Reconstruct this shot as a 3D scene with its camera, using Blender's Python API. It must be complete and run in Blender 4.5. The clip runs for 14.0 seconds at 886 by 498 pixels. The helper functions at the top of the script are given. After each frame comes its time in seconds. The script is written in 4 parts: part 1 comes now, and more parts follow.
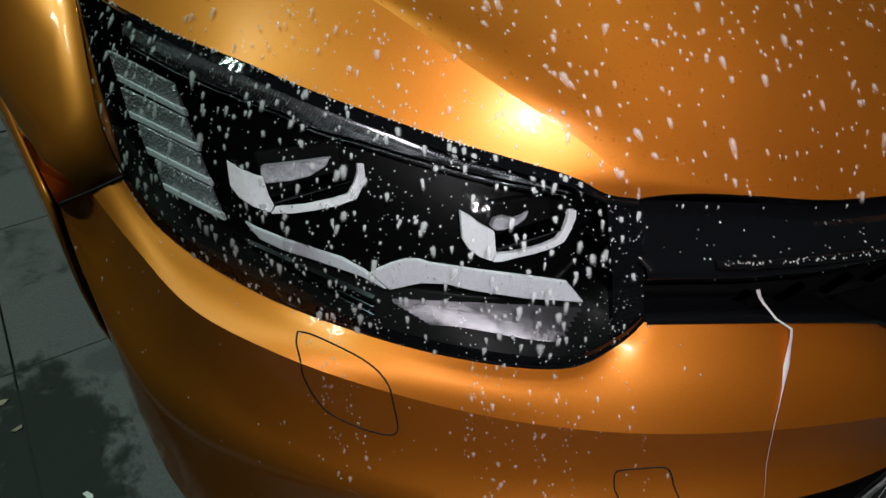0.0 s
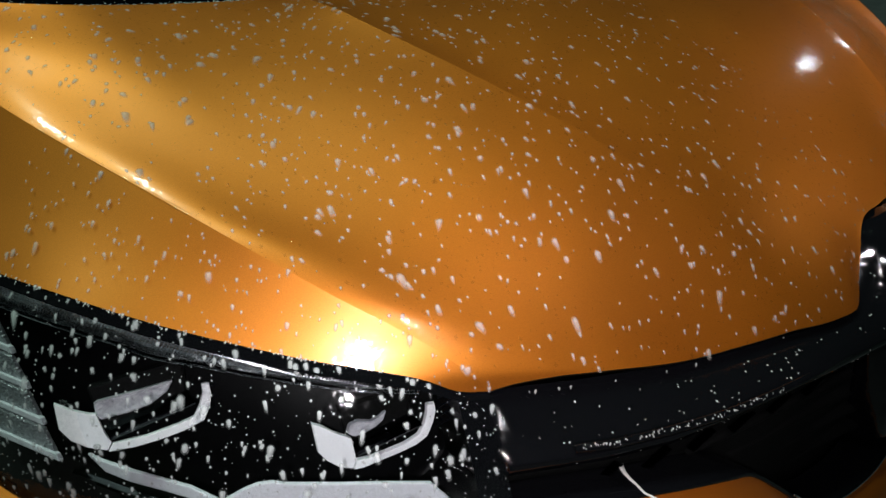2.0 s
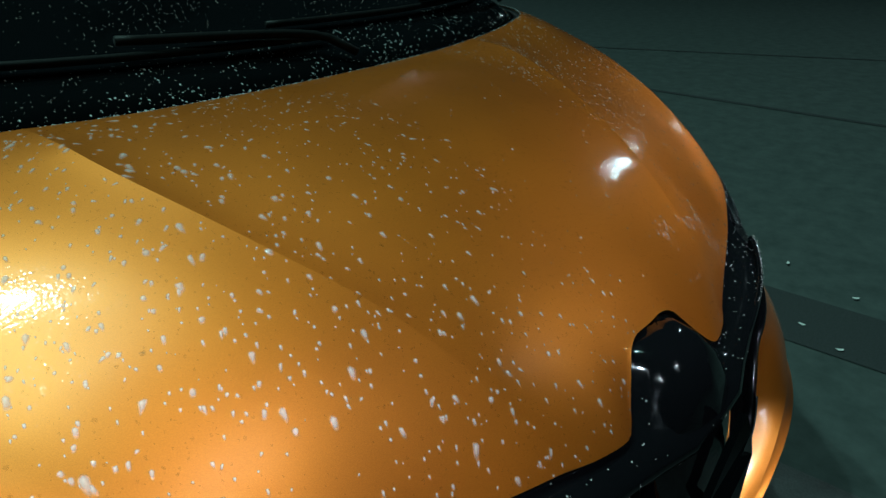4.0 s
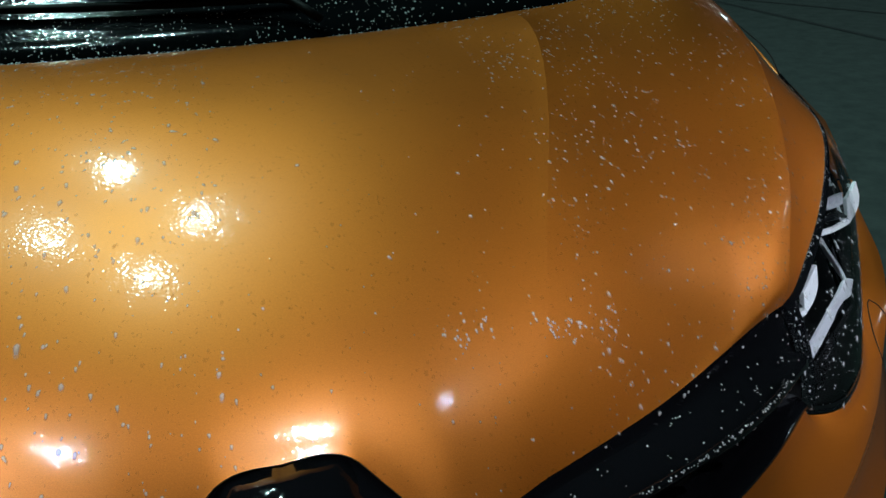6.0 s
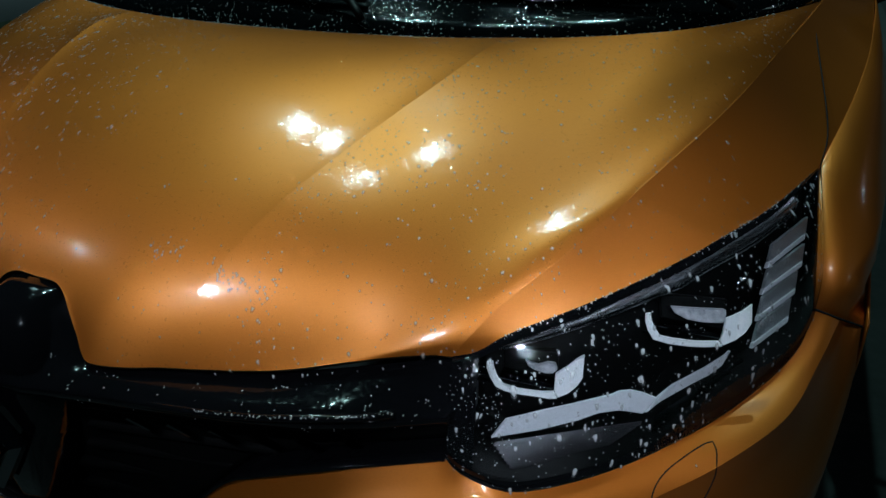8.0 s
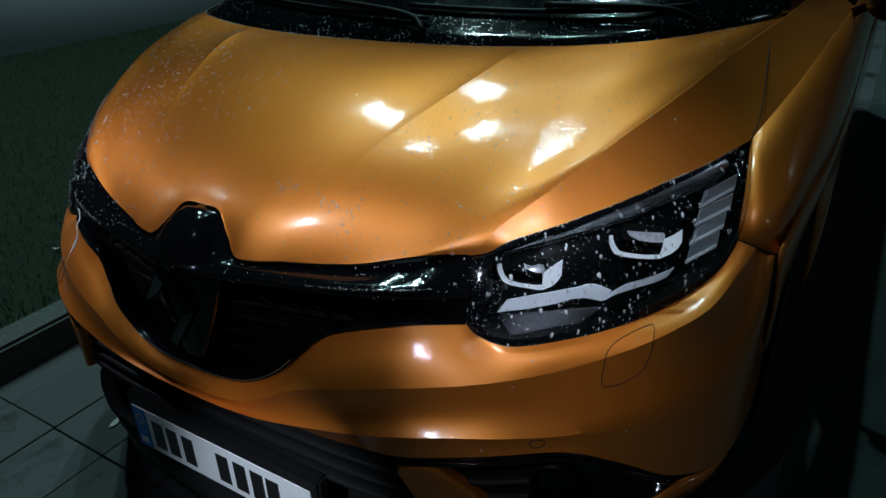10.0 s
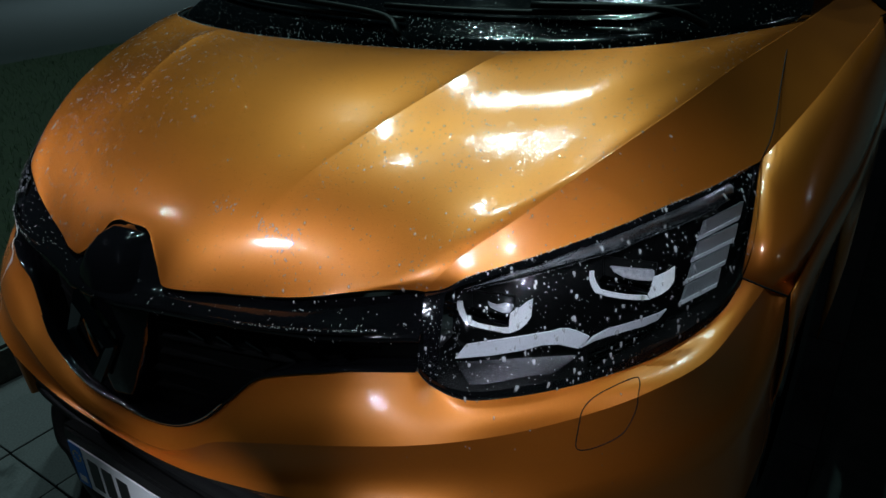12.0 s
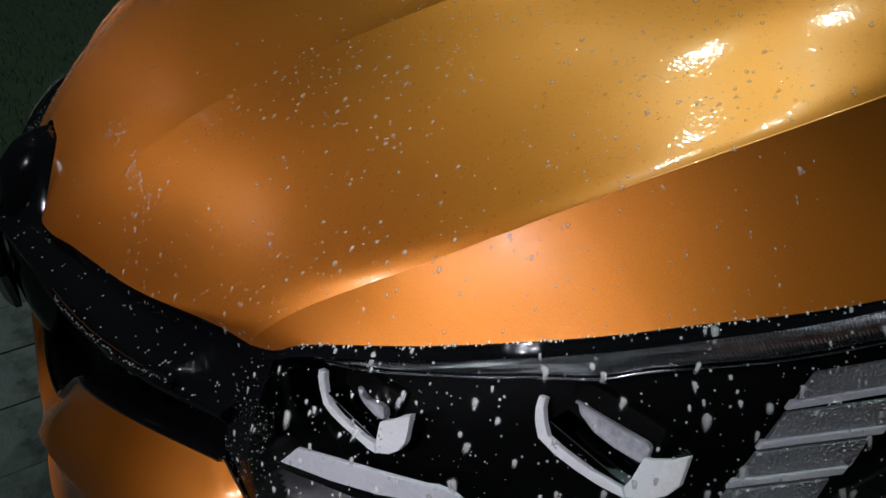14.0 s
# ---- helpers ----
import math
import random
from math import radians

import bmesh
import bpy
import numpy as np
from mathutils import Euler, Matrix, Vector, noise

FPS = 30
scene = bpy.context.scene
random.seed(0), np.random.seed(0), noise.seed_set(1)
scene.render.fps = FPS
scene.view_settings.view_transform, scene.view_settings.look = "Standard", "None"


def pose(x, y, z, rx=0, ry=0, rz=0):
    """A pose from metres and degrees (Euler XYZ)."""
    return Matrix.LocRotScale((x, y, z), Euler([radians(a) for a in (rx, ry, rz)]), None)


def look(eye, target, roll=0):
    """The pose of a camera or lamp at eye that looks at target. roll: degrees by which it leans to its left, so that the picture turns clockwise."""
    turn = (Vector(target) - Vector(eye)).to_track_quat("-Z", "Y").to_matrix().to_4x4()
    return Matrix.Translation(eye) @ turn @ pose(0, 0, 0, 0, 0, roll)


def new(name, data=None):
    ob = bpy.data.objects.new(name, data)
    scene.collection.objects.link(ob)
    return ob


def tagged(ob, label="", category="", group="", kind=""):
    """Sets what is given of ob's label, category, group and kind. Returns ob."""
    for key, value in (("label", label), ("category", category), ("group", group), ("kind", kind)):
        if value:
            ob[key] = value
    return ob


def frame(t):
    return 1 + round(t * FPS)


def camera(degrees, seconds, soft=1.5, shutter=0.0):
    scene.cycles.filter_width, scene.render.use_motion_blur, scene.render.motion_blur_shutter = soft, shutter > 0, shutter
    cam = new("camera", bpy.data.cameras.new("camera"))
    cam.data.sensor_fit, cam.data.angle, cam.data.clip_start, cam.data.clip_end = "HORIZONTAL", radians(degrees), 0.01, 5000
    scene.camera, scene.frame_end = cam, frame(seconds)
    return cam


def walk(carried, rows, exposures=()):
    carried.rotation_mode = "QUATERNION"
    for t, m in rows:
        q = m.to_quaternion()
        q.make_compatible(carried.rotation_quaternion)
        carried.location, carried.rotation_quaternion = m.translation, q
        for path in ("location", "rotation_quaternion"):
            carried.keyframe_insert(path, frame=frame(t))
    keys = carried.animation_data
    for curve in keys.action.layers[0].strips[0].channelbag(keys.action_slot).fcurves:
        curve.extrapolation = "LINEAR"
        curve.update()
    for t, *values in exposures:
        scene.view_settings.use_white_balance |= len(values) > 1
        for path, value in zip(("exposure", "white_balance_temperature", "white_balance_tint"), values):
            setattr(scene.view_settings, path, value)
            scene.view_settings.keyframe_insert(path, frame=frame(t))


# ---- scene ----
cam = camera(65.27, 14.0)
PATH = [
    (0, (-0.8955, -0.1323, 1.1825), (-0.2535, 0.8319, 0.2296), 1.24),
    (0.5, (-0.8960, -0.1340, 1.1812), (-0.2430, 0.8428, 0.2488), 0.58),
    (1, (-0.8887, -0.1266, 1.1906), (-0.1848, 0.8600, 0.3068), -0.17),
    (1.5, (-0.8501, -0.1285, 1.2182), (-0.0668, 0.8625, 0.4093), -0.66),
    (2, (-0.8086, -0.1318, 1.2439), (0.0319, 0.8478, 0.4796), -1.01),
    (2.5, (-0.7728, -0.1319, 1.2600), (0.1472, 0.8187, 0.5529), -1.41),
    (3, (-0.7350, -0.1298, 1.2730), (0.2729, 0.7629, 0.6118), -1.12),
    (3.5, (-0.7016, -0.1538, 1.2913), (0.3332, 0.7207, 0.6475), -0.96),
    (3.7, (-0.6853, -0.1611, 1.2928), (0.3644, 0.6939, 0.6471), -0.07),
    (5.8, (-0.0490, -0.3107, 1.2645), (0.3562, 0.9387, 0.5401), -2.51),
    (6, (0.0293, -0.3183, 1.2548), (0.3524, 0.9649, 0.5484), -2.76),
    (6.5, (0.2314, -0.3789, 1.2745), (0.2456, 0.9421, 0.5642), -0.93),
    (7, (0.3918, -0.3702, 1.2759), (0.3217, 0.9383, 0.5459), -0.69),
    (7.5, (0.5704, -0.3336, 1.2870), (0.2222, 0.9516, 0.5964), -2.48),
    (8, (0.7583, -0.3589, 1.2938), (0.1688, 0.8281, 0.5913), -1.38),
    (8.5, (0.8960, -0.4575, 1.3176), (0.1942, 0.6718, 0.6233), -2.12),
    (8.7, (0.9285, -0.4889, 1.3150), (0.1912, 0.6283, 0.6381), -2.59),
    (10.8, (0.9981, -0.7382, 1.3878), (0.2955, 0.4001, 0.7092), -3.59),
    (11, (0.9943, -0.7436, 1.3637), (0.3015, 0.4168, 0.7129), -3.18),
    (11.5, (0.9917, -0.6887, 1.3561), (0.3026, 0.4626, 0.6857), -3.40),
    (12, (0.9918, -0.4860, 1.3181), (0.2217, 0.6199, 0.6594), -2.55),
    (12.5, (0.9805, -0.3224, 1.2936), (0.0926, 0.7030, 0.6532), -1.85),
    (13, (0.9263, -0.1344, 1.2436), (-0.0416, 0.7649, 0.5333), -1.26),
    (13.5, (0.9102, -0.0180, 1.2128), (-0.1058, 0.7880, 0.4591), -0.85),
    (14, (0.9591, 0.0994, 1.2202), (-0.1476, 0.7049, 0.4086), -1.94),
]
EXPOSURES = [(0.0, 0.65, 6500, 12), (2.6, 0.75, 6400, 10), (3.7, 0.85, 5300, -12), (5.6, 0.6, 5650, 3), (7.0, 0.3, 5350, 1), (8.0, -0.05, 5300, 0), (8.5, -0.15, 5200, -2), (10.8, 0.25, 5400, 5), (11.5, 0.2, 5450, 5), (12.5, 0.05, 5750, 8), (14.0, 0.2, 6200, 12)]
walk(cam, [(t, look(eye, target, roll)) for t, eye, target, roll in PATH], EXPOSURES)
FLOOD = 128.0
# added spots near the carried light's path, aimed at hood, headlights, bumper and plate
TORCH_STAND_INS = (
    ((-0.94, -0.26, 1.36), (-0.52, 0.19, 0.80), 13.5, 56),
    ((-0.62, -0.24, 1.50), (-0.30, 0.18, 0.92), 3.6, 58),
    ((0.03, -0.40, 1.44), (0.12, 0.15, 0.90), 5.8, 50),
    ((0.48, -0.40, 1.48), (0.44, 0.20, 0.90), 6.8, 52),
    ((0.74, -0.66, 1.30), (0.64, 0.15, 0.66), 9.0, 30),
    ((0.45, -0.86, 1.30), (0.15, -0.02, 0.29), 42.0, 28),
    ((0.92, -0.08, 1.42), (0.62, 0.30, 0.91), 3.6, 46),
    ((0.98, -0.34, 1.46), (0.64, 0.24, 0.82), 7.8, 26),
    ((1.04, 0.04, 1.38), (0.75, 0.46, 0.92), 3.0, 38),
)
from mathutils.bvhtree import BVHTree

# ---------------------------------------------------------------- light
world = bpy.data.worlds.new("night")
scene.world = world
world.use_nodes = True
bg = world.node_tree.nodes["Background"]
bg.inputs[0].default_value = (0.10, 0.16, 0.17, 1)
bg.inputs[1].default_value = 0.022


def flood_or_fill(eye, power, size, colour=(1.0, 0.97, 0.92), target=(0.2, 0.4, 0.9), spread=180):
    """A square LED lamp head: the floodlights high over the parking place, and an added fill lamp."""
    data = bpy.data.lights.new("flood_or_fill_lamp", "AREA")
    data.energy, data.size, data.color, data.shape = power, size, colour, 'DISK'
    data.spread = radians(spread)
    new("flood_or_fill_lamp", data).matrix_world = look(eye, target)


def torch_stand_in(eye, target, power, cone, radius=0.002, colour=(1.0, 0.97, 0.99)):
    """A fixed stand-in for hand-held torchlight: a small bright head with a soft-edged beam."""
    data = bpy.data.lights.new("torch_stand_in", "SPOT")
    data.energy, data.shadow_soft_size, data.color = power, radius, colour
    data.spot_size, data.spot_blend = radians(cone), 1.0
    new("torch_stand_in", data).matrix_world = look(eye, target)


# the group of floodlights overhead, by the directions in which the hood mirrors them
for dx, dy, dz in ((-0.28, 0.48, 0.83), (-0.15, 0.27, 0.95), (-0.45, 0.28, 0.85), (-0.28, 0.09, 0.95)):
    flood_or_fill((0.25 + 12 * dx, 0.33 + 12 * dy, 1.0 + 12 * dz), FLOOD, 0.22, (0.71, 1.0, 0.84))
# an unseen lamp added to brighten the lawn and road beyond
flood_or_fill((-12.0, 8.0, 6.5), 110, 0.4, (0.80, 1.0, 0.93), (-14.0, 8.0, 0.0), 110)
# street lamps farther off on the +x side, by their glints on the hood
flood_or_fill((14.0, 1.0, 5.8), 12, 0.25, (0.9, 1.0, 0.95))
flood_or_fill((11.0, 10.0, 4.4), 6, 0.2, (0.9, 1.0, 0.95))
# fixed stand-ins for the torchlight carried along with the camera, all always on
for eye, target, power, cone in TORCH_STAND_INS:
    torch_stand_in(eye, target, power, cone)


# ---------------------------------------------------------------- materials
def material(name, colour, rough=0.5, metal=0.0, coat=0.0, coat_rough=0.03):
    m = bpy.data.materials.new(name)
    m.use_nodes = True
    b = m.node_tree.nodes["Principled BSDF"]
    b.inputs["Base Color"].default_value = (*colour, 1)
    b.inputs["Roughness"].default_value = rough
    b.inputs["Metallic"].default_value = metal
    b.inputs["Coat Weight"].default_value = coat
    b.inputs["Coat Roughness"].default_value = coat_rough
    return m


def node(m, kind, **values):
    n = m.node_tree.nodes.new(kind)
    for key, value in values.items():
        n.inputs[key.replace("_", " ")].default_value = value
    return n


def link(m, a, out, b, into):
    m.node_tree.links.new(a.outputs[out], b.inputs[into])


def coords(m):
    return node(m, "ShaderNodeTexCoord")


def noise_tex(m, scale, detail=4.0, rough=0.55):
    n = node(m, "ShaderNodeTexNoise", Scale=scale, Detail=detail, Roughness=rough)
    link(m, coords(m), "Object", n, "Vector")
    return n


def ramp(m, source, out, stops):
    r = node(m, "ShaderNodeValToRGB")
    while len(r.color_ramp.elements) < len(stops):
        r.color_ramp.elements.new(0.5)
    for e, (pos, col) in zip(r.color_ramp.elements, stops):
        e.position, e.color = pos, (*col, 1) if len(col) == 3 else col
    link(m, source, out, r, "Fac")
    return r


def shader(m):
    return m.node_tree.nodes["Principled BSDF"]


def bump(m, source, out, strength, distance, into="Normal", previous=None):
    b = node(m, "ShaderNodeBump", Strength=strength, Distance=distance)
    link(m, source, out, b, "Height")
    if previous:
        link(m, previous, "Normal", b, "Normal")
    link(m, b, "Normal", shader(m), into)
    return b


def wet_film(m, scale, slope, into="Coat Normal", patch=6.0, low=0.35, high=0.6, least=0.25):
    """Standing water: a gently dimpled film, in uneven patches."""
    dimples = noise_tex(m, scale, 0.0, 0.5)
    where = ramp(m, noise_tex(m, patch, 3.0), "Fac", [(low, (least,) * 3), (high, (1, 1, 1))])
    both = node(m, "ShaderNodeMath")
    both.operation = "MULTIPLY"
    link(m, dimples, "Fac", both, 0)
    link(m, where, "Color", both, 1)
    return bump(m, both, 0, 1.0, slope / scale, into)


def paint_material():
    """Metallic lacquer: yellow flake over a redder ground coat, under clear coat and a wet film."""
    m = material("orange_metallic_paint", (0.66, 0.24, 0.04), 0.45, 1.0, 1.0, 0.09)
    shader(m).inputs["Specular Tint"].default_value = (0.72, 0.30, 0.04, 1)
    shader(m).inputs["Coat IOR"].default_value = 1.38
    flake = noise_tex(m, 1400.0, 2.0)
    tone = ramp(m, flake, "Fac", [(0.3, (0.66, 0.208, 0.007)), (0.7, (0.85, 0.285, 0.014))])
    link(m, tone, "Color", shader(m), "Base Color")
    film = noise_tex(m, 5.0, 5.0)
    grime = ramp(m, film, "Fac", [(0.35, (0.46, 0.46, 0.46)), (0.7, (0.54, 0.54, 0.54))])
    link(m, grime, "Color", shader(m), "Roughness")
    water = wet_film(m, 340.0, 0.058, patch=45.0, low=0.4, high=0.58, least=0.2)
    tree = m.node_tree
    ground = node(m, "ShaderNodeBsdfPrincipled", Roughness=0.6, Coat_Weight=1.0, Coat_Roughness=0.09, Coat_IOR=1.38)
    under = ramp(m, film, "Fac", [(0.3, (0.62, 0.145, 0.003)), (0.7, (0.70, 0.170, 0.005))])
    link(m, under, "Color", ground, "Base Color")
    link(m, water, "Normal", ground, "Coat Normal")
    both = node(m, "ShaderNodeMixShader", Fac=0.30)
    tree.links.new(shader(m).outputs[0], both.inputs[1])
    tree.links.new(ground.outputs[0], both.inputs[2])
    # thin soap haze over the lacquer
    haze = node(m, "ShaderNodeBsdfGlossy", Roughness=0.32)
    haze.inputs["Color"].default_value = (0.95, 1.0, 0.92, 1)
    mix = node(m, "ShaderNodeMixShader", Fac=0.030)
    tree.links.new(both.outputs[0], mix.inputs[1])
    tree.links.new(haze.outputs[0], mix.inputs[2])
    tree.links.new(mix.outputs[0], tree.nodes["Material Output"].inputs["Surface"])
    return m


def wet_black(name, colour=(0.004, 0.004, 0.005), rough=0.05, beads=0.05, scale=150.0):
    m = material(name, colour, rough, 0.0, 0.1, 0.03)
    shader(m).inputs["Specular IOR Level"].default_value = 0.35
    smear = ramp(m, noise_tex(m, 14.0, 5.0), "Fac", [(0.3, (rough,) * 3), (0.75, (rough + 0.06,) * 3)])
    link(m, smear, "Color", shader(m), "Roughness")
    if beads:
        wet_film(m, scale, beads, "Normal", 9.0)
    return m


def foam_material(name="soapy_foam", clear=1.0, tones=((0.70, 0.62, 0.60), (0.90, 0.85, 0.84))):
    m = material(name, (0.80, 0.74, 0.72), 0.35)
    b = shader(m)
    b.inputs["Subsurface Weight"].default_value = 0.0
    b.inputs["Coat Weight"].default_value = 0.6
    mottled = ramp(m, noise_tex(m, 900.0, 2.0), "Fac", [(0.3, tones[0]), (0.7, tones[1])])
    link(m, mottled, "Color", b, "Base Color")
    b.inputs["Alpha"].default_value = clear
    if clear < 1.0:
        # thin and see-through at the rim, cloudy in the middle
        depth = node(m, "ShaderNodeAttribute")
        depth.attribute_name = "thickness"
        cloud = ramp(m, depth, "Fac", [(0.0, (0.02,) * 3), (0.45, (0.75 * clear,) * 3), (1.0, (min(1.0, clear * 1.35),) * 3)])
        link(m, cloud, "Color", b, "Alpha")
    return m


def clear_cover():
    """Clear plastic: straight through but for a mirror film with water on it."""
    m = bpy.data.materials.new("clear_polycarbonate")
    m.use_nodes = True
    m.node_tree.nodes.clear()
    out = node(m, "ShaderNodeOutputMaterial")
    mix = node(m, "ShaderNodeMixShader")
    see = node(m, "ShaderNodeBsdfTransparent")
    see.inputs["Color"].default_value = (0.93, 0.95, 0.96, 1)
    gloss = node(m, "ShaderNodeBsdfGlossy", Roughness=0.04)
    fres = node(m, "ShaderNodeFresnel", IOR=1.45)
    b = node(m, "ShaderNodeBump", Strength=1.0, Distance=0.00022)
    link(m, noise_tex(m, 150.0, 0.0), "Fac", b, "Height")
    link(m, b, "Normal", gloss, "Normal")
    link(m, fres, 0, mix, 0)
    link(m, see, 0, mix, 1)
    link(m, gloss, 0, mix, 2)
    link(m, mix, 0, out, "Surface")
    return m


def clear_water():
    """A clear bead of water: the paint shows through, its skin mirrors the lamps."""
    m = bpy.data.materials.new("clear_water_bead")
    m.use_nodes = True
    m.node_tree.nodes.clear()
    out = node(m, "ShaderNodeOutputMaterial")
    mix = node(m, "ShaderNodeMixShader")
    see = node(m, "ShaderNodeBsdfTransparent")
    see.inputs["Color"].default_value = (0.97, 0.96, 0.95, 1)
    gloss = node(m, "ShaderNodeBsdfGlossy", Roughness=0.05)
    mix.inputs[0].default_value = 0.11
    link(m, see, 0, mix, 1)
    link(m, gloss, 0, mix, 2)
    link(m, mix, 0, out, "Surface")
    return m


def fluted(name, colour, scale, rough=0.25, metal=0.8):
    m = material(name, colour, rough, metal)
    w = node(m, "ShaderNodeTexVoronoi", Scale=scale)
    link(m, coords(m), "Object", w, "Vector")
    bump(m, w, "Distance", 0.8, 0.002)
    return m


def slab_material():
    m = material("concrete_slab", (0.2, 0.2, 0.19), 0.8)
    info = node(m, "ShaderNodeObjectInfo")
    grain = ramp(m, noise_tex(m, 160.0, 6.0), "Fac", [(0.25, (0.084, 0.080, 0.084)), (0.75, (0.142, 0.136, 0.142))])
    stain = ramp(m, noise_tex(m, 2.3, 6.0, 0.7), "Fac", [(0.36, (0.38, 0.38, 0.38)), (0.50, (1, 1, 1))])
    shade = ramp(m, info, "Random", [(0.0, (0.8, 0.8, 0.8)), (1.0, (1.0, 1.0, 1.0))])
    a = node(m, "ShaderNodeMix")
    a.data_type, a.blend_type = "RGBA", "MULTIPLY"
    a.inputs[0].default_value = 1.0
    m.node_tree.links.new(grain.outputs["Color"], a.inputs[6])
    m.node_tree.links.new(stain.outputs["Color"], a.inputs[7])
    c = node(m, "ShaderNodeMix")
    c.data_type, c.blend_type = "RGBA", "MULTIPLY"
    c.inputs[0].default_value = 1.0
    m.node_tree.links.new(a.outputs[2], c.inputs[6])
    m.node_tree.links.new(shade.outputs["Color"], c.inputs[7])
    m.node_tree.links.new(c.outputs[2], shader(m).inputs["Base Color"])
    wet = ramp(m, noise_tex(m, 2.3, 6.0, 0.7), "Fac", [(0.40, (0.35, 0.35, 0.35)), (0.52, (0.85, 0.85, 0.85))])
    link(m, wet, "Color", shader(m), "Roughness")
    bump(m, noise_tex(m, 220.0, 5.0), "Fac", 0.4, 0.002)
    return m


def speckled(name, dark, light, scale, rough=0.8, strength=0.3):
    m = material(name, dark, rough)
    tone = ramp(m, noise_tex(m, scale, 6.0, 0.65), "Fac", [(0.3, dark), (0.7, light)])
    link(m, tone, "Color", shader(m), "Base Color")
    bump(m, noise_tex(m, scale * 1.7, 5.0), "Fac", strength, 0.004)
    return m


PAINT = paint_material()
GLOSS_BLACK = wet_black("wet_gloss_black_plastic")
SCREEN = wet_black("wet_dark_glass", (0.004, 0.005, 0.006), 0.06, 0.075, 270.0)
SATIN_BLACK = speckled("satin_black_plastic", (0.006, 0.006, 0.006), (0.012, 0.012, 0.012), 300.0, 0.5, 0.15)
shader(SATIN_BLACK).inputs["Specular IOR Level"].default_value = 0.2
MATT_BLACK = speckled("matt_black_plastic", (0.003, 0.003, 0.003), (0.006, 0.006, 0.006), 300.0, 0.6, 0.15)
shader(MATT_BLACK).inputs["Specular IOR Level"].default_value = 0.05
HOUSING = material("lamp_housing_black", (0.0018, 0.0018, 0.002), 0.45)
shader(HOUSING).inputs["Specular IOR Level"].default_value = 0.08
SEAM = material("dark_panel_gap", (0.004, 0.003, 0.003), 0.8)
COVER = clear_cover()
WATER = clear_water()
WHITE_DIFFUSER = speckled("white_light_guide", (0.82, 0.82, 0.85), (0.93, 0.93, 0.95), 260.0, 0.35, 0.25)
SILVER = speckled("satin_silver_trim", (0.55, 0.55, 0.59), (0.72, 0.72, 0.77), 420.0, 0.38, 0.3)
FLUTED = fluted("fluted_reflector", (0.42, 0.43, 0.45), 420.0, 0.35, 0.7)
RIBBED = material("ribbed_chrome", (0.86, 0.87, 0.90), 0.24, 1.0)
RIB = speckled("dark_reflector_rib", (0.003, 0.003, 0.004), (0.024, 0.022, 0.025), 45.0, 0.25, 0.1)
shader(RIB).inputs["Metallic"].default_value = 0.7
CHROME = material("bright_chrome", (0.75, 0.76, 0.78), 0.12, 1.0)
DARK_CHROME = material("dark_chrome", (0.035, 0.035, 0.04), 0.10, 1.0)
BADGE = material("smoked_chrome", (0.14, 0.14, 0.15), 0.10, 1.0)
DULL_SILVER = speckled("dull_silver_trim", (0.26, 0.26, 0.28), (0.36, 0.36, 0.39), 420.0, 0.38, 0.3)
LENS = speckled("projector_lens_glass", (0.28, 0.28, 0.31), (0.62, 0.62, 0.66), 110.0, 0.22, 0.5)
PLATE_WHITE = speckled("reflective_plate_white", (0.78, 0.79, 0.80), (0.86, 0.86, 0.87), 500.0, 0.4, 0.05)
PLATE_BLUE = material("plate_blue", (0.01, 0.16, 0.62), 0.4)
PLATE_BLACK = material("plate_black", (0.012, 0.012, 0.012), 0.45)
RUBBER = speckled("tyre_rubber", (0.012, 0.012, 0.012), (0.024, 0.024, 0.024), 120.0, 0.8)
ALLOY = material("alloy_rim", (0.35, 0.35, 0.36), 0.3, 1.0)
FOAM = foam_material()
DROP = foam_material("soapy_water_drop", 0.72)
CLEAR_DROP = foam_material("grey_soapy_drop", 0.56, ((0.66, 0.66, 0.67), (0.84, 0.84, 0.86)))
# glints of fine drops are put into this near-white base colour
GLINT_MIST = foam_material("glint_white_mist", 0.9, ((0.88, 0.88, 0.88), (0.95, 0.95, 0.95)))
THIN_DROP = foam_material("thin_soapy_drop", 0.46, ((0.86, 0.66, 0.57), (0.97, 0.87, 0.82)))
FAINT_DROP = foam_material("faint_soapy_drop", 0.38, ((0.96, 0.74, 0.58), (1.0, 0.90, 0.80)))
SLAB = slab_material()
JOINT = speckled("sand_joint", (0.035, 0.036, 0.034), (0.07, 0.07, 0.065), 90.0, 0.95)
KERB = speckled("kerb_concrete", (0.08, 0.085, 0.08), (0.15, 0.155, 0.145), 70.0, 0.85)
SOIL = speckled("lawn_soil", (0.010, 0.016, 0.007), (0.022, 0.032, 0.012), 24.0, 0.95, 0.6)
GRASS = speckled("grass_blades", (0.015, 0.036, 0.010), (0.035, 0.065, 0.018), 6.0, 0.7)
ASPHALT = speckled("asphalt", (0.022, 0.024, 0.025), (0.05, 0.053, 0.055), 130.0, 0.85, 0.5)
CONCRETE = speckled("damp_concrete", (0.040, 0.050, 0.048), (0.078, 0.092, 0.088), 9.0, 0.8, 0.4)
WET = speckled("wet_concrete", (0.020, 0.022, 0.022), (0.036, 0.040, 0.038), 160.0, 0.55, 0.3)
shader(WET).inputs["Specular IOR Level"].default_value = 0.1
PAPER = material("white_paper", (0.8, 0.8, 0.78), 0.7)
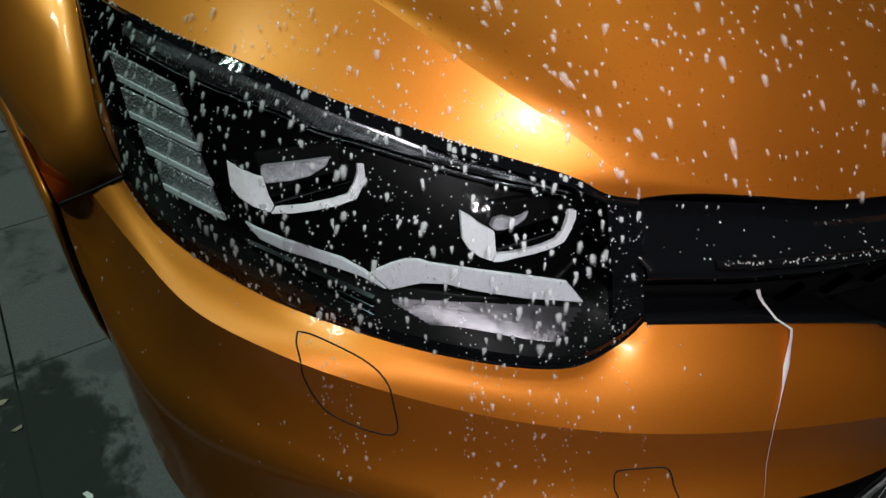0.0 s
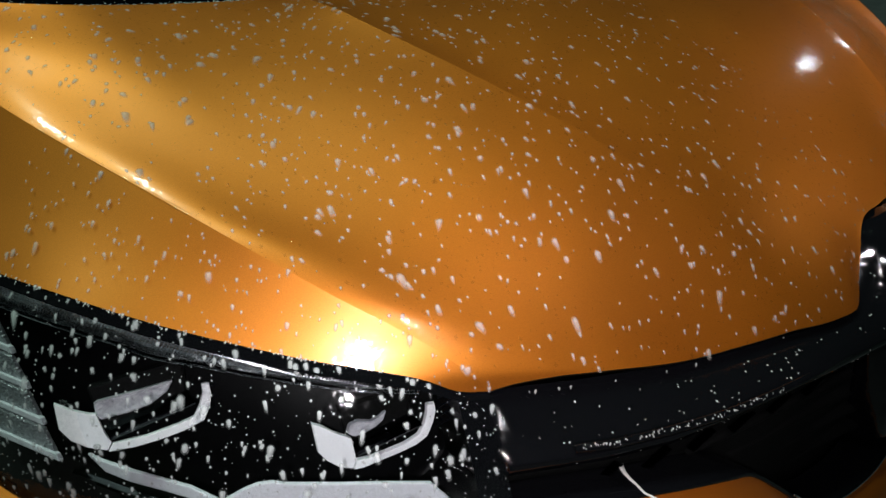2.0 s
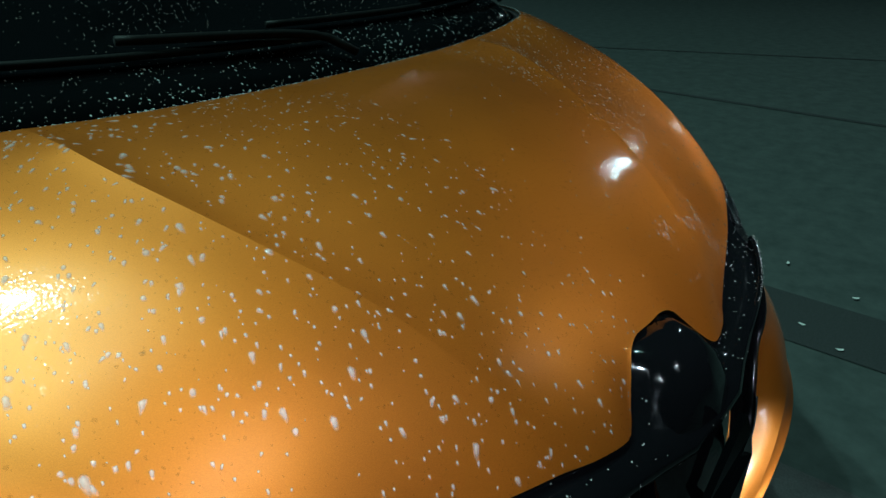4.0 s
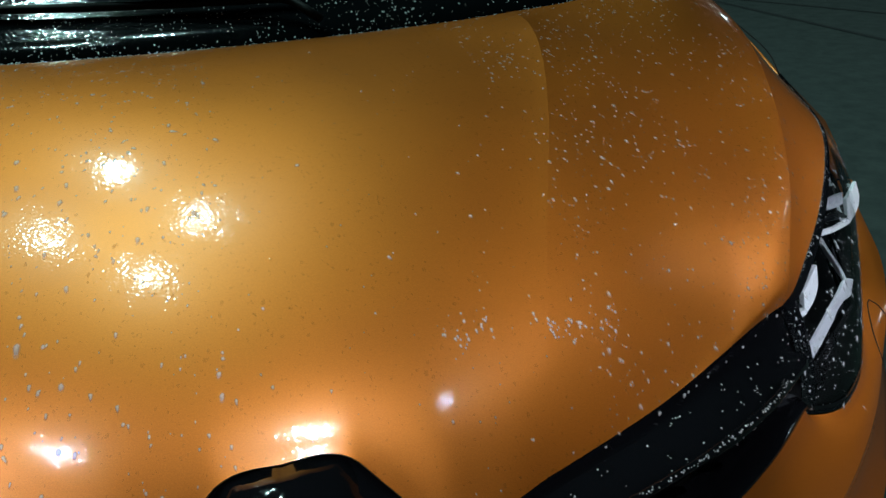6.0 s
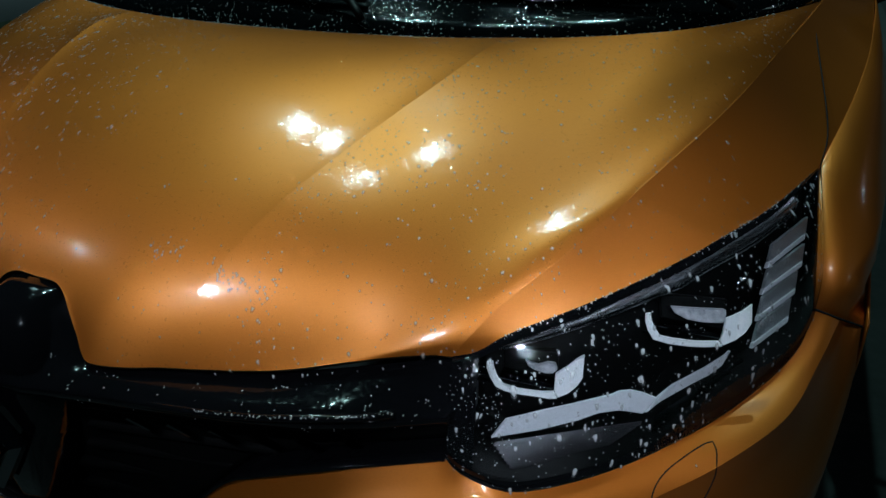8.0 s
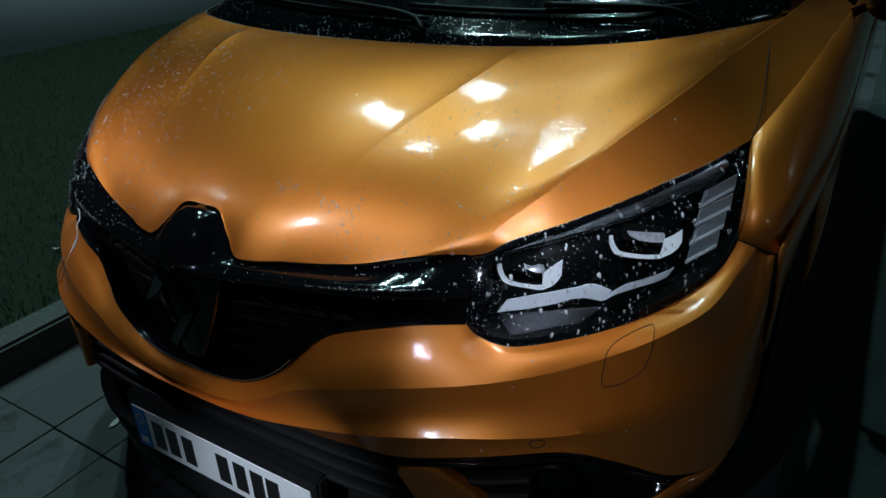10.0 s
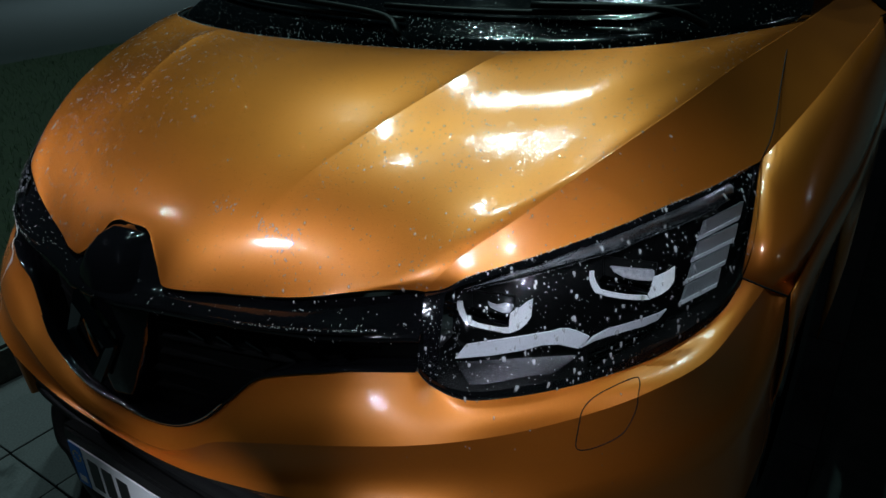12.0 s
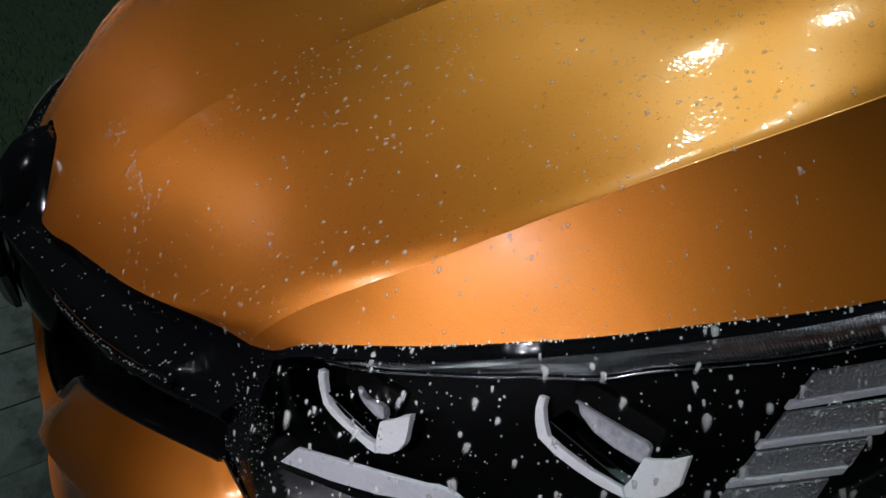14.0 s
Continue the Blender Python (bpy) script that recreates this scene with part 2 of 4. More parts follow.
LEAF = speckled("dry_leaf", (0.28, 0.22, 0.14), (0.42, 0.36, 0.26), 200.0, 0.8)


# ---------------------------------------------------------------- mesh helpers
def spline(points, n):
    """n places evenly spaced along a smooth curve through the points."""
    p = np.array(points, float)
    q = np.vstack([2 * p[0] - p[1], p, 2 * p[-1] - p[-2]])
    fine = []
    for i in range(1, len(q) - 2):
        a, b, c, d = q[i - 1 : i + 3]
        for s in np.arange(24) / 24:
            fine.append(0.5 * (2 * b + (c - a) * s + (2 * a - 5 * b + 4 * c - d) * s**2 + (3 * b - a - 3 * c + d) * s**3))
    fine = np.array(fine + [p[-1]])
    run = np.r_[0, np.cumsum(np.linalg.norm(np.diff(fine, axis=0), axis=1))]
    at = np.linspace(0, run[-1], n)
    return np.stack([np.interp(at, run, fine[:, k]) for k in range(3)], 1)


def mirror(rows):
    """Rows of points from the middle outwards, made whole on both sides."""
    out = []
    for row in rows:
        row = np.array(row)
        out.append(np.vstack([(row * (-1, 1, 1))[:0:-1], row]))
    return out


def flip(points, side):
    return np.array(points, float) * (side, 1, 1)


def link_mesh(name, verts, faces, mat, parent=None, label="", smooth=True, thick=0.0, sharp=()):
    me = bpy.data.meshes.new(name)
    me.from_pydata([tuple(map(float, v)) for v in verts], [], faces)
    bm = bmesh.new()
    bm.from_mesh(me)
    if not sharp:
        bmesh.ops.remove_doubles(bm, verts=bm.verts, dist=1e-5)
    sharp = set(sharp)
    bmesh.ops.recalc_face_normals(bm, faces=bm.faces)
    for e in bm.edges:
        if e.verts[0].index in sharp and e.verts[1].index in sharp:
            e.smooth = False
    bm.to_mesh(me)
    bm.free()
    if smooth:
        me.polygons.foreach_set("use_smooth", [True] * len(me.polygons))
    me.materials.append(mat)
    ob = new(name, me)
    if parent:
        ob.parent = parent
    if label:
        ob["label"] = label
    if thick:
        s = ob.modifiers.new("thickness", "SOLIDIFY")
        s.thickness, s.offset = thick, 0
    return ob


def grid(rows):
    rows = [np.array(r) for r in rows]
    n = len(rows[0])
    faces = [(a * n + b, a * n + b + 1, (a + 1) * n + b + 1, (a + 1) * n + b) for a in range(len(rows) - 1) for b in range(n - 1)]
    return np.vstack(rows), faces


def sheet(name, rows, mat, parent=None, label="", thick=0.003, sharp=(), folds=(), edge=()):
    """A skin through rows of points; sharp: the rows along which it is folded, folds: the columns."""
    n = len(rows[0])
    return link_mesh(name, *grid(rows), mat, parent, label, True, thick, [r * n + k for r in sharp for k in range(n)] + [r * n + k for k in folds for r in range(12, len(rows))] + list(edge))


def part(name, bm, mat, parent, label="", smooth=False):
    me = bpy.data.meshes.new(name)
    bmesh.ops.recalc_face_normals(bm, faces=bm.faces)
    bm.to_mesh(me)
    bm.free()
    if smooth:
        me.polygons.foreach_set("use_smooth", [True] * len(me.polygons))
    me.materials.append(mat)
    ob = new(name, me)
    ob.parent = parent
    if label:
        ob["label"] = label
    return ob


def box(bm, centre, size, turn=None, bevel=0.0):
    m = Matrix.Translation(centre) @ (turn or Matrix()) @ Matrix.Diagonal((*size, 1))
    made = bmesh.ops.create_cube(bm, size=1.0, matrix=m)["verts"]
    if bevel:
        edges = list({e for v in made for e in v.link_edges})
        bmesh.ops.bevel(bm, geom=edges, offset=bevel, segments=2, affect="EDGES")


def tube(name, points, radius, mat, parent, label="", sides=6, n=None):
    """A thin round bar along a smooth curve."""
    p = spline(points, n or max(8, 4 * len(points)))
    verts, faces = [], []
    for i, c in enumerate(p):
        t = Vector(p[min(i + 1, len(p) - 1)] - p[max(i - 1, 0)]).normalized()
        a = t.orthogonal().normalized() if i == 0 else (a - t * a.dot(t)).normalized()
        b = t.cross(a)
        for k in range(sides):
            w = 2 * math.pi * k / sides
            verts.append(Vector(c) + radius * (math.cos(w) * a + math.sin(w) * b))
    for i in range(len(p) - 1):
        for k in range(sides):
            k2 = (k + 1) % sides
            faces.append((i * sides + k, i * sides + k2, (i + 1) * sides + k2, (i + 1) * sides + k))
    faces += [tuple(range(sides))[::-1], tuple((len(p) - 1) * sides + k for k in range(sides))]
    return link_mesh(name, verts, faces, mat, parent, label)


def plate_of(name, outline, depth, mat, parent, label="", bevel=0.0):
    """A flat or gently curved piece with the outline given, depth metres thick."""
    o = [Vector(p) for p in outline]
    n = Vector()
    for i in range(len(o)):
        n += o[i].cross(o[(i + 1) % len(o)])
    n = n.normalized() * depth
    if n.y < 0:
        n = -n
    k = len(o)
    verts = o + [p + n for p in o]
    faces = [tuple(range(k)), tuple(range(2 * k - 1, k - 1, -1))] + [(i, (i + 1) % k, k + (i + 1) % k, k + i) for i in range(k)]
    ob = link_mesh(name, verts, faces, mat, parent, label, smooth=False)
    if bevel:
        b = ob.modifiers.new("edge", "BEVEL")
        b.width, b.segments, b.limit_method = bevel, 2, "ANGLE"
    return ob


# ---------------------------------------------------------------- the car's lines (half, x to the car's left)
EDGE_IN = [(0, 0.074, 0.892), (0.030, 0.074, 0.892), (0.050, 0.069, 0.886), (0.066, 0.059, 0.870), (0.088, 0.045, 0.847), (0.104, 0.034, 0.832), (0.120, 0.030, 0.827), (0.160, 0.038, 0.827), (0.199, 0.053, 0.827)]
EDGE_OUT = [(0.199, 0.053, 0.827), (0.259, 0.074, 0.827), (0.331, 0.098, 0.830), (0.399, 0.122, 0.840), (0.459, 0.147, 0.849), (0.504, 0.167, 0.857)]
LAMP_TOP = [(0.504, 0.167, 0.857), (0.528, 0.181, 0.862), (0.555, 0.203, 0.878), (0.623, 0.266, 0.898), (0.693, 0.343, 0.921), (0.740, 0.408, 0.938), (0.779, 0.484, 0.946), (0.825, 0.606, 0.958)]
LAMP_BOTTOM = [(0.516, 0.123, 0.758), (0.534, 0.127, 0.738), (0.586, 0.135, 0.729), (0.650, 0.179, 0.733), (0.713, 0.252, 0.734), (0.781, 0.343, 0.748), (0.835, 0.420, 0.790), (0.852, 0.500, 0.850), (0.825, 0.606, 0.958)]
BUMPER_TOP = [(0, -0.026, 0.592), (0.067, -0.027, 0.593), (0.130, -0.022, 0.601), (0.175, -0.016, 0.618), (0.221, -0.009, 0.649), (0.263, 0.008, 0.691), (0.301, 0.024, 0.726), (0.339, 0.031, 0.744), (0.387, 0.047, 0.756), (0.447, 0.077, 0.762), (0.516, 0.123, 0.758)]
SHOULDER = [(0.504, 0.167, 0.857), (0.517, 0.178, 0.876), (0.540, 0.212, 0.902), (0.587, 0.281, 0.940), (0.646, 0.394, 0.990), (0.709, 0.551, 1.040), (0.752, 0.738, 1.076), (0.799, 1.027, 1.103)]
SHOULDER_BACK = [(0.799, 1.027, 1.103), (0.835, 1.45, 1.125)]
RIDGE = [(0.199, 0.053), (0.246, 0.173), (0.314, 0.332), (0.357, 0.454), (0.376, 0.539), (0.384, 0.626)]


def cowl(x):
    swept = np.clip(x - 0.60, 0, 1) ** 2
    return np.stack([x, 0.607 + 0.100 * x**2 + 0.215 * x**4 + 6.75 * swept, 1.081 + 0.035 * x**2 + 0.067 * x**4 - 0.70 * swept], -1)


def crown(x, y):
    """The height of the hood's broad surface, with its nose rolled down."""
    x = np.abs(x)
    nose = np.interp(x, [0, 0.05, 0.12, 0.20, 0.26, 0.332, 0.40, 0.46, 0.505, 0.6], [0.004, 0.010, 0.028, 0.051, 0.072, 0.097, 0.121, 0.146, 0.167, 0.22])
    dip = np.interp(x, [0, 0.12, 0.2, 0.33, 0.43, 0.505, 0.6], [0.040, 0.044, 0.048, 0.046, 0.030, 0.014, 0.0])
    roll = -dip * np.exp(-np.clip(y - nose, -0.02, 1) / 0.045)
    return roll + 3.16802 * x**3 * y**2 + 1.44481 * x**3 * y**3 - 3.76845 * x**2 * y**4 + 3.57455 * x**3 * y**4 + 0.85084 + 0.78827 * y - 0.58124 * y**2 - 0.15213 * y**3 - 0.23993 * x**2 - 2.14839 * x**3 + 3.67508 * x**4 + 0.75564 * x**2 * y + 0.74890 * x**3 * y - 4.23156 * x**4 * y - 0.62622 * x**2 * y**2 - 3.21092 * x**4 * y**2 + 2.34706 * x**2 * y**3 - 1.86034 * x**4 * y**3


def hood_rows():
    n, k = 64, 34
    v = np.linspace(0, 1, n) ** 1.35
    centre = np.stack([0 * v, 0.070 + v * (0.607 - 0.070), 0 * v], 1)
    ridge = spline([(x, y, 0) for x, y in RIDGE], 200)
    ridge = np.stack([np.interp(v, np.linspace(0, 1, 200), ridge[:, j]) for j in range(3)], 1)
    fine = spline(SHOULDER, 200)
    shoulder = np.stack([np.interp(v, np.linspace(0, 1, 200), fine[:, j]) for j in range(3)], 1)
    columns = []
    for left, right, edge, x0, x1, first in ((centre, ridge, EDGE_IN, 0.0, 0.385, True), (ridge, shoulder, EDGE_OUT, 0.385, 0.799, False)):
        front = spline(edge, k)
        back = cowl(np.linspace(x0, x1, k))
        for i in range(0 if first else 1, k):
            s = i / (k - 1)
            # close the columns up towards the crease
            across = (1 - s) * left + s * right
            xy = across + (1 - v)[:, None] * (front[i] - ((1 - s) * front[0] + s * front[-1])) + v[:, None] * (back[i] - ((1 - s) * back[0] + s * back[-1]))
            x, y = xy[:, 0], xy[:, 1]
            z = crown(x, y)
            z = z + (front[i, 2] - crown(*front[i, :2])) * np.exp(-np.clip(y - front[i, 1], 0, 1) / 0.02) + (back[i, 2] - crown(*back[i, :2])) * v**3
            if not first:
                there = crown(shoulder[:, 0], shoulder[:, 1])
                there = there + (front[-1, 2] - crown(*front[-1, :2])) * np.exp(-np.clip(shoulder[:, 1] - front[-1, 1], 0, 1) / 0.02) + (back[-1, 2] - crown(*back[-1, :2])) * v**3
                z = z + (shoulder[:, 2] - there) * s**4
            gap = x - np.interp(y, ridge[:, 1], ridge[:, 0])
            tilt_out = 0.07 * np.clip((y - 0.06) / 0.16, 0, 1) * np.clip((0.640 - y) / 0.10, 0, 1)
            out = np.clip(gap, 0, 1)
            inner = np.clip(-gap, 0, 1)
            rise = 0.0085 * np.exp(-inner / 0.036) * np.exp(-out / 0.10) * tilt_out / 0.07
            z = z + (rise - tilt_out * out * np.exp(-out / 0.09)) * ((1 - s**4) if not first else 1)
            if not first:
                # the outer panel bulges a little, most towards the nose
                w, back_off = np.clip((y - 0.06) / 0.26, 0, 1), np.clip((1 - v) / 0.25, 0, 1)
                w = w * w * (3 - 2 * w) * back_off**2 * (3 - 2 * back_off)
                z = z + s * (1 - s) * w * (0.1792 - 0.2341 * v + 0.1683 * v**2 - 0.2165 * v**3 + 0.2429 * s - 0.9715 * s * v + 1.0082 * s * v**2 - 0.4385 * s**2 + 0.1812 * s**2 * v + 0.3042 * s**3)
            columns.append(np.stack([x, y, z], 1))
    return columns, shoulder


# ---------------------------------------------------------------- the car
car = tagged(new("car"), "wet metallic orange car with soap drops parked beside a kerb", "car")

columns, fold = hood_rows()
half = [np.array([c[j] for c in columns]) for j in range(len(columns[0]))]
hood = sheet("hood", mirror(half), PAINT, car, "wet orange hood with raised creases", 0.0, (), (66 - 33, 66 + 33))
# rolled lip under the hood's front edge, black put in for the gap's shade
lip = [half[0], half[0] + (0, 0.004, -0.005), half[0] + (0, 0.022, -0.006)]
sheet("hood_lip", mirror(lip), SATIN_BLACK, car, "black seal under the hood edge", 0.0)

flank_low = np.vstack([spline(LAMP_TOP, 64), spline([(0.825, 0.606, 0.958), (0.848, 0.72, 0.990), (0.868, 0.85, 1.018), (0.885, 1.03, 1.045), (0.905, 1.45, 1.07)], 24)[1:]])
whole = spline(SHOULDER + SHOULDER_BACK[1:], 500)
cut = int(np.argmax(whole[:, 1] > 0.738))
ahead, behind = whole[: cut + 1], whole[cut:]
flank_high = np.vstack([[[np.interp(u, np.linspace(0, 1, len(r)), r[:, k]) for k in range(3)] for u in us] for r, us in ((ahead, np.linspace(0, 1, 64) ** 1.35), (behind, np.linspace(0, 1, 24)[1:]))])
for side in (1, -1):
    rows = []
    for s in np.linspace(0, 1, 10):
        mid = (1 - s) * flank_high + s * flank_low
        hollow = 0.003 * math.sin(math.pi * s) * np.minimum(1, np.linspace(0, 3, len(mid)) ** 1.5)[:, None]
        rows.append(flip(mid + hollow * np.array((-0.6, 0.3, -0.7)), side))
    sheet("hood_flank", rows, PAINT, car, "", 0.0)
    tube("shoulder_fold", flip((flank_high + np.array((-0.0012, 0.0006, -0.0018)) * (1 + 2.0 * np.clip(1 - np.arange(len(flank_high)) / 34, 0, 1))[:, None])[10:84:4], side), 0.0024, PAINT, car, n=120, sides=8)
    tube("panel_gap", flip([(0.826, 0.606, 0.960), (0.829, 0.64, 0.985), (0.822, 0.70, 1.012), (0.808, 0.79, 1.045), (0.795, 0.88, 1.075)], side), 0.0010, SEAM, car)

# front bumper: ledge, face and tuck under
chain = np.vstack([spline(BUMPER_TOP, 46), spline(LAMP_BOTTOM[:7] + [(0.847, 0.467, 0.828)], 44)[1:]])
belt = spline([(0, -0.052, 0.566), (0.08, -0.052, 0.568), (0.15, -0.048, 0.580), (0.21, -0.046, 0.610), (0.26, -0.040, 0.640), (0.33, -0.025, 0.660), (0.433, 0.012, 0.674), (0.52, 0.056, 0.680), (0.589, 0.100, 0.685), (0.66, 0.155, 0.694), (0.734, 0.226, 0.708), (0.79, 0.284, 0.728), (0.838, 0.350, 0.752), (0.862, 0.42, 0.785), (0.878, 0.478, 0.815)], 89)
waist = spline([(0, -0.052, 0.545), (0.1, -0.052, 0.548), (0.2, -0.052, 0.562), (0.3, -0.046, 0.582), (0.39, -0.030, 0.594), (0.473, 0.000, 0.600), (0.55, 0.040, 0.600), (0.614, 0.078, 0.597), (0.69, 0.138, 0.590), (0.75, 0.197, 0.592), (0.80, 0.252, 0.600), (0.855, 0.325, 0.620), (0.892, 0.39, 0.650), (0.905, 0.44, 0.695), (0.909, 0.475, 0.745), (0.906, 0.50, 0.798)], 89)
hem = spline([(0, -0.020, 0.524), (0.12, -0.018, 0.528), (0.27, -0.014, 0.534), (0.36, -0.008, 0.540), (0.45, 0.004, 0.546), (0.54, 0.040, 0.556), (0.60, 0.072, 0.560), (0.69, 0.136, 0.556), (0.764, 0.208, 0.505), (0.825, 0.270, 0.455), (0.880, 0.345, 0.435), (0.904, 0.42, 0.437), (0.911, 0.50, 0.450), (0.914, 0.585, 0.475)], 89)
# a smooth brow close under the edge of the lamps and grille
brow = 0.72 * chain + 0.28 * belt
pad = np.vstack([np.repeat(brow[:1], 5, 0), brow, np.repeat(brow[-1:], 5, 0)])
calm = np.stack([np.convolve(pad[:, k], np.hanning(13)[1:-1] / np.hanning(13).sum(), "valid") for k in range(3)], 1)
near_end = np.clip(np.minimum(np.arange(89), 88 - np.arange(89)) / 12, 0, 1)[:, None]
brow = brow * (1 - near_end) + calm * near_end
rows = []
for a, b, n, bulge in ((chain, brow, 4, 0.0), (brow, belt, 5, 0.002), (belt, waist, 7, -0.011), (waist, hem, 6, -0.003)):
    for s in np.linspace(0, 1, n)[(0 if a is chain else 1):]:
        rows.append((1 - s) * a + s * b + bulge * math.sin(math.pi * s) * np.array((0.3, -0.8, 0.5)))
bumper = sheet("front_bumper", mirror(rows), PAINT, car, "wet orange front bumper", 0.0, (7,), (), [13 * 177 + k for k in range(34, 143)])
half_bumper = rows


bumper_tree = BVHTree.FromPolygons(*[x if i else [tuple(map(float, v)) for v in x] for i, x in enumerate(grid(rows))])


def on_bumper(x, z, lift=0.0003):
    """The place on the bumper's skin straight behind (x, z), seen from the front."""
    at, n, _, _ = bumper_tree.ray_cast(Vector((x, -1, z)), Vector((0, 1, 0)))
    if n.y > 0:
        n = -n
    return np.array(at + n * lift)


# outer skin of the lower bumper under the fog lamps, and the black valance
low_a = spline([(0.560, 0.075, 0.395), (0.66, 0.125, 0.375), (0.76, 0.195, 0.385), (0.835, 0.275, 0.425), (0.890, 0.350, 0.430), (0.916, 0.42, 0.432), (0.920, 0.50, 0.446), (0.918, 0.585, 0.47)], 40)
low_b = spline([(0.540, 0.070, 0.345), (0.66, 0.115, 0.325), (0.76, 0.185, 0.325), (0.835, 0.265, 0.325), (0.888, 0.34, 0.32), (0.911, 0.42, 0.31), (0.914, 0.50, 0.31), (0.912, 0.58, 0.33)], 40)
low_b = low_b + np.stack([-0.03 * np.linspace(0, 1, 40), 0.035 * np.ones(40), 0.02 * np.ones(40)], 1)
tuck = -0.016 * np.clip((low_a[:, 1:2] - 0.26) / 0.14, 0, 1) * (1, 0, 0)
low_a, low_b = low_a + tuck, low_b + tuck
low_c = low_b + (-0.03, 0.05, -0.05)
for side in (1, -1):
    sheet("bumper_corner", [flip(r, side) for r in (low_a + (0, 0.02, -0.004), low_a, 0.5 * low_a + 0.5 * low_b + (0.004, -0.004, 0), low_b, low_c)], PAINT, car, "", 0.003)
    # diagonal fin between intake and fog lamp
    fin = [(0.446, -0.004, 0.516), (0.456, -0.002, 0.530), (0.500, 0.014, 0.536), (0.515, 0.021, 0.530), (0.565, 0.047, 0.478), (0.62, 0.078, 0.410), (0.60, 0.068, 0.36), (0.51, 0.022, 0.375)]
    plate_of("bumper_fin", flip(fin, side), 0.03, PAINT, car, "orange fin beside the fog lamp", 0.006)
    # fog lamp pocket
    rim = spline([(0.440, 0.004, 0.542), (0.54, 0.042, 0.552), (0.60, 0.075, 0.556), (0.69, 0.140, 0.551), (0.764, 0.212, 0.500), (0.822, 0.272, 0.450)], 30)
    low = spline([(0.470, 0.055, 0.40), (0.56, 0.090, 0.392), (0.66, 0.14, 0.374), (0.74, 0.185, 0.381), (0.80, 0.245, 0.405), (0.826, 0.276, 0.435)], 30)
    back = np.array((-0.02, 0.075, 0))
    pocket = [rim + (0, -0.003, 0), rim + (0, 0.004, -0.012), rim + back + (0, 0, -0.02), 0.5 * rim + 0.5 * low + back, low + back + (0, 0, 0.01), low]
    fog = sheet("fog_lamp_pocket", [flip(r, side) for r in pocket], GLOSS_BLACK, car, "gloss black fog lamp pocket", 0.002)
    tube("pocket_trim", flip(rim + (0, -0.004, -0.010), side), 0.0055, GLOSS_BLACK, fog, "wet gloss black trim")
    bm = bmesh.new()
    m = Matrix.Translation((side * 0.655, 0.165, 0.462)) @ Matrix.Rotation(radians(90), 4, "X") @ Matrix.Rotation(radians(18 * side), 4, "Y")
    bmesh.ops.create_cone(bm, cap_ends=True, segments=28, radius1=0.040, radius2=0.046, depth=0.03, matrix=m)
    part("fog_lamp_bezel", bm, HOUSING, fog, "", True)
    bm = bmesh.new()
    bmesh.ops.create_uvsphere(bm, u_segments=24, v_segments=12, radius=1, matrix=m @ Matrix.Translation((0, 0, 0.008)) @ Matrix.Diagonal((0.036, 0.036, 0.014, 1)))
    part("fog_lamp_lens", bm, DARK_CHROME, fog, "dark glass fog lamp lens", True)

# lower intake with slats, plate carrier, valance
intake = [hem + (0, 0.002, -0.002), hem + (0, 0.02, -0.006), hem + (0, 0.075, -0.010), hem * (1, 1, 0) + (0, 0.075, 0.26), hem * (0.97, 1, 0) + (0, 0.02, 0.22)]
sheet("lower_intake", [r for r in mirror([r[:46] for r in intake])], SATIN_BLACK, car, "satin black lower intake", 0.002)
for z in (0.49, 0.455, 0.42, 0.27):
    y0 = hem[:46] * (1, 1, 0)
    slat = [y0 + (0, 0.020, z), y0 + (0, 0.014, z - 0.006), y0 + (0, 0.020, z - 0.014), y0 + (0, 0.06, z - 0.010), y0 + (0, 0.06, z), y0 + (0, 0.020, z)]
    sheet("intake_slat", mirror(slat), SATIN_BLACK, car, "", 0.0)
val = hem * (0.93, 1, 0) + np.stack([0 * hem[:, 0], 0.05 * np.clip(hem[:, 0] / 0.6, 0, 1) ** 2, 0 * hem[:, 0]], 1)
valance = [val + (0, 0.006, 0.262), val + (0, -0.012, 0.235), val + (0, -0.008, 0.19), val + (0, 0.03, 0.155), val + (0, 0.12, 0.15)]
sheet("valance", mirror(valance), SATIN_BLACK, car, "black lower valance", 0.003)
bm = bmesh.new()
box(bm, (0, -0.012, 0.352), (0.56, 0.030, 0.150), Matrix.Rotation(radians(-1), 4, "X"), 0.006)
carrier = part("plate_carrier", bm, SATIN_BLACK, car, "black number plate carrier")

# number plate: plain bars in place of its characters
tilt = Matrix.Rotation(radians(-1.0), 4, "X")


def on_plate(x, z, lift):
    return Vector((x, -0.030 - lift, 0.345)) + tilt @ Vector((0, 0, z))


bm = bmesh.new()
box(bm, on_plate(0, 0, 0), (0.520, 0.003, 0.110), tilt, 0.0012)
plate = part("number_plate", bm, PLATE_WHITE, car, "white number plate with a blue end strip")
bm = bmesh.new()
box(bm, on_plate(-0.2375, 0, 0.002), (0.042, 0.0012, 0.105), tilt)
part("plate_strip", bm, PLATE_BLUE, plate, "blue strip")
bm = bmesh.new()
for k in range(12):
    w = math.tau * k / 12
    box(bm, on_plate(-0.2375 + 0.0125 * math.sin(w), 0.024 + 0.0125 * math.cos(w), 0.0028), (0.003, 0.0006, 0.003), tilt)
part("plate_ring", bm, material("plate_yellow", (0.75, 0.6, 0.05), 0.5), plate)
bm = bmesh.new()
box(bm, on_plate(-0.2375, -0.034, 0.0028), (0.024, 0.0006, 0.016), tilt)
part("plate_code_bar", bm, PLATE_WHITE, plate)
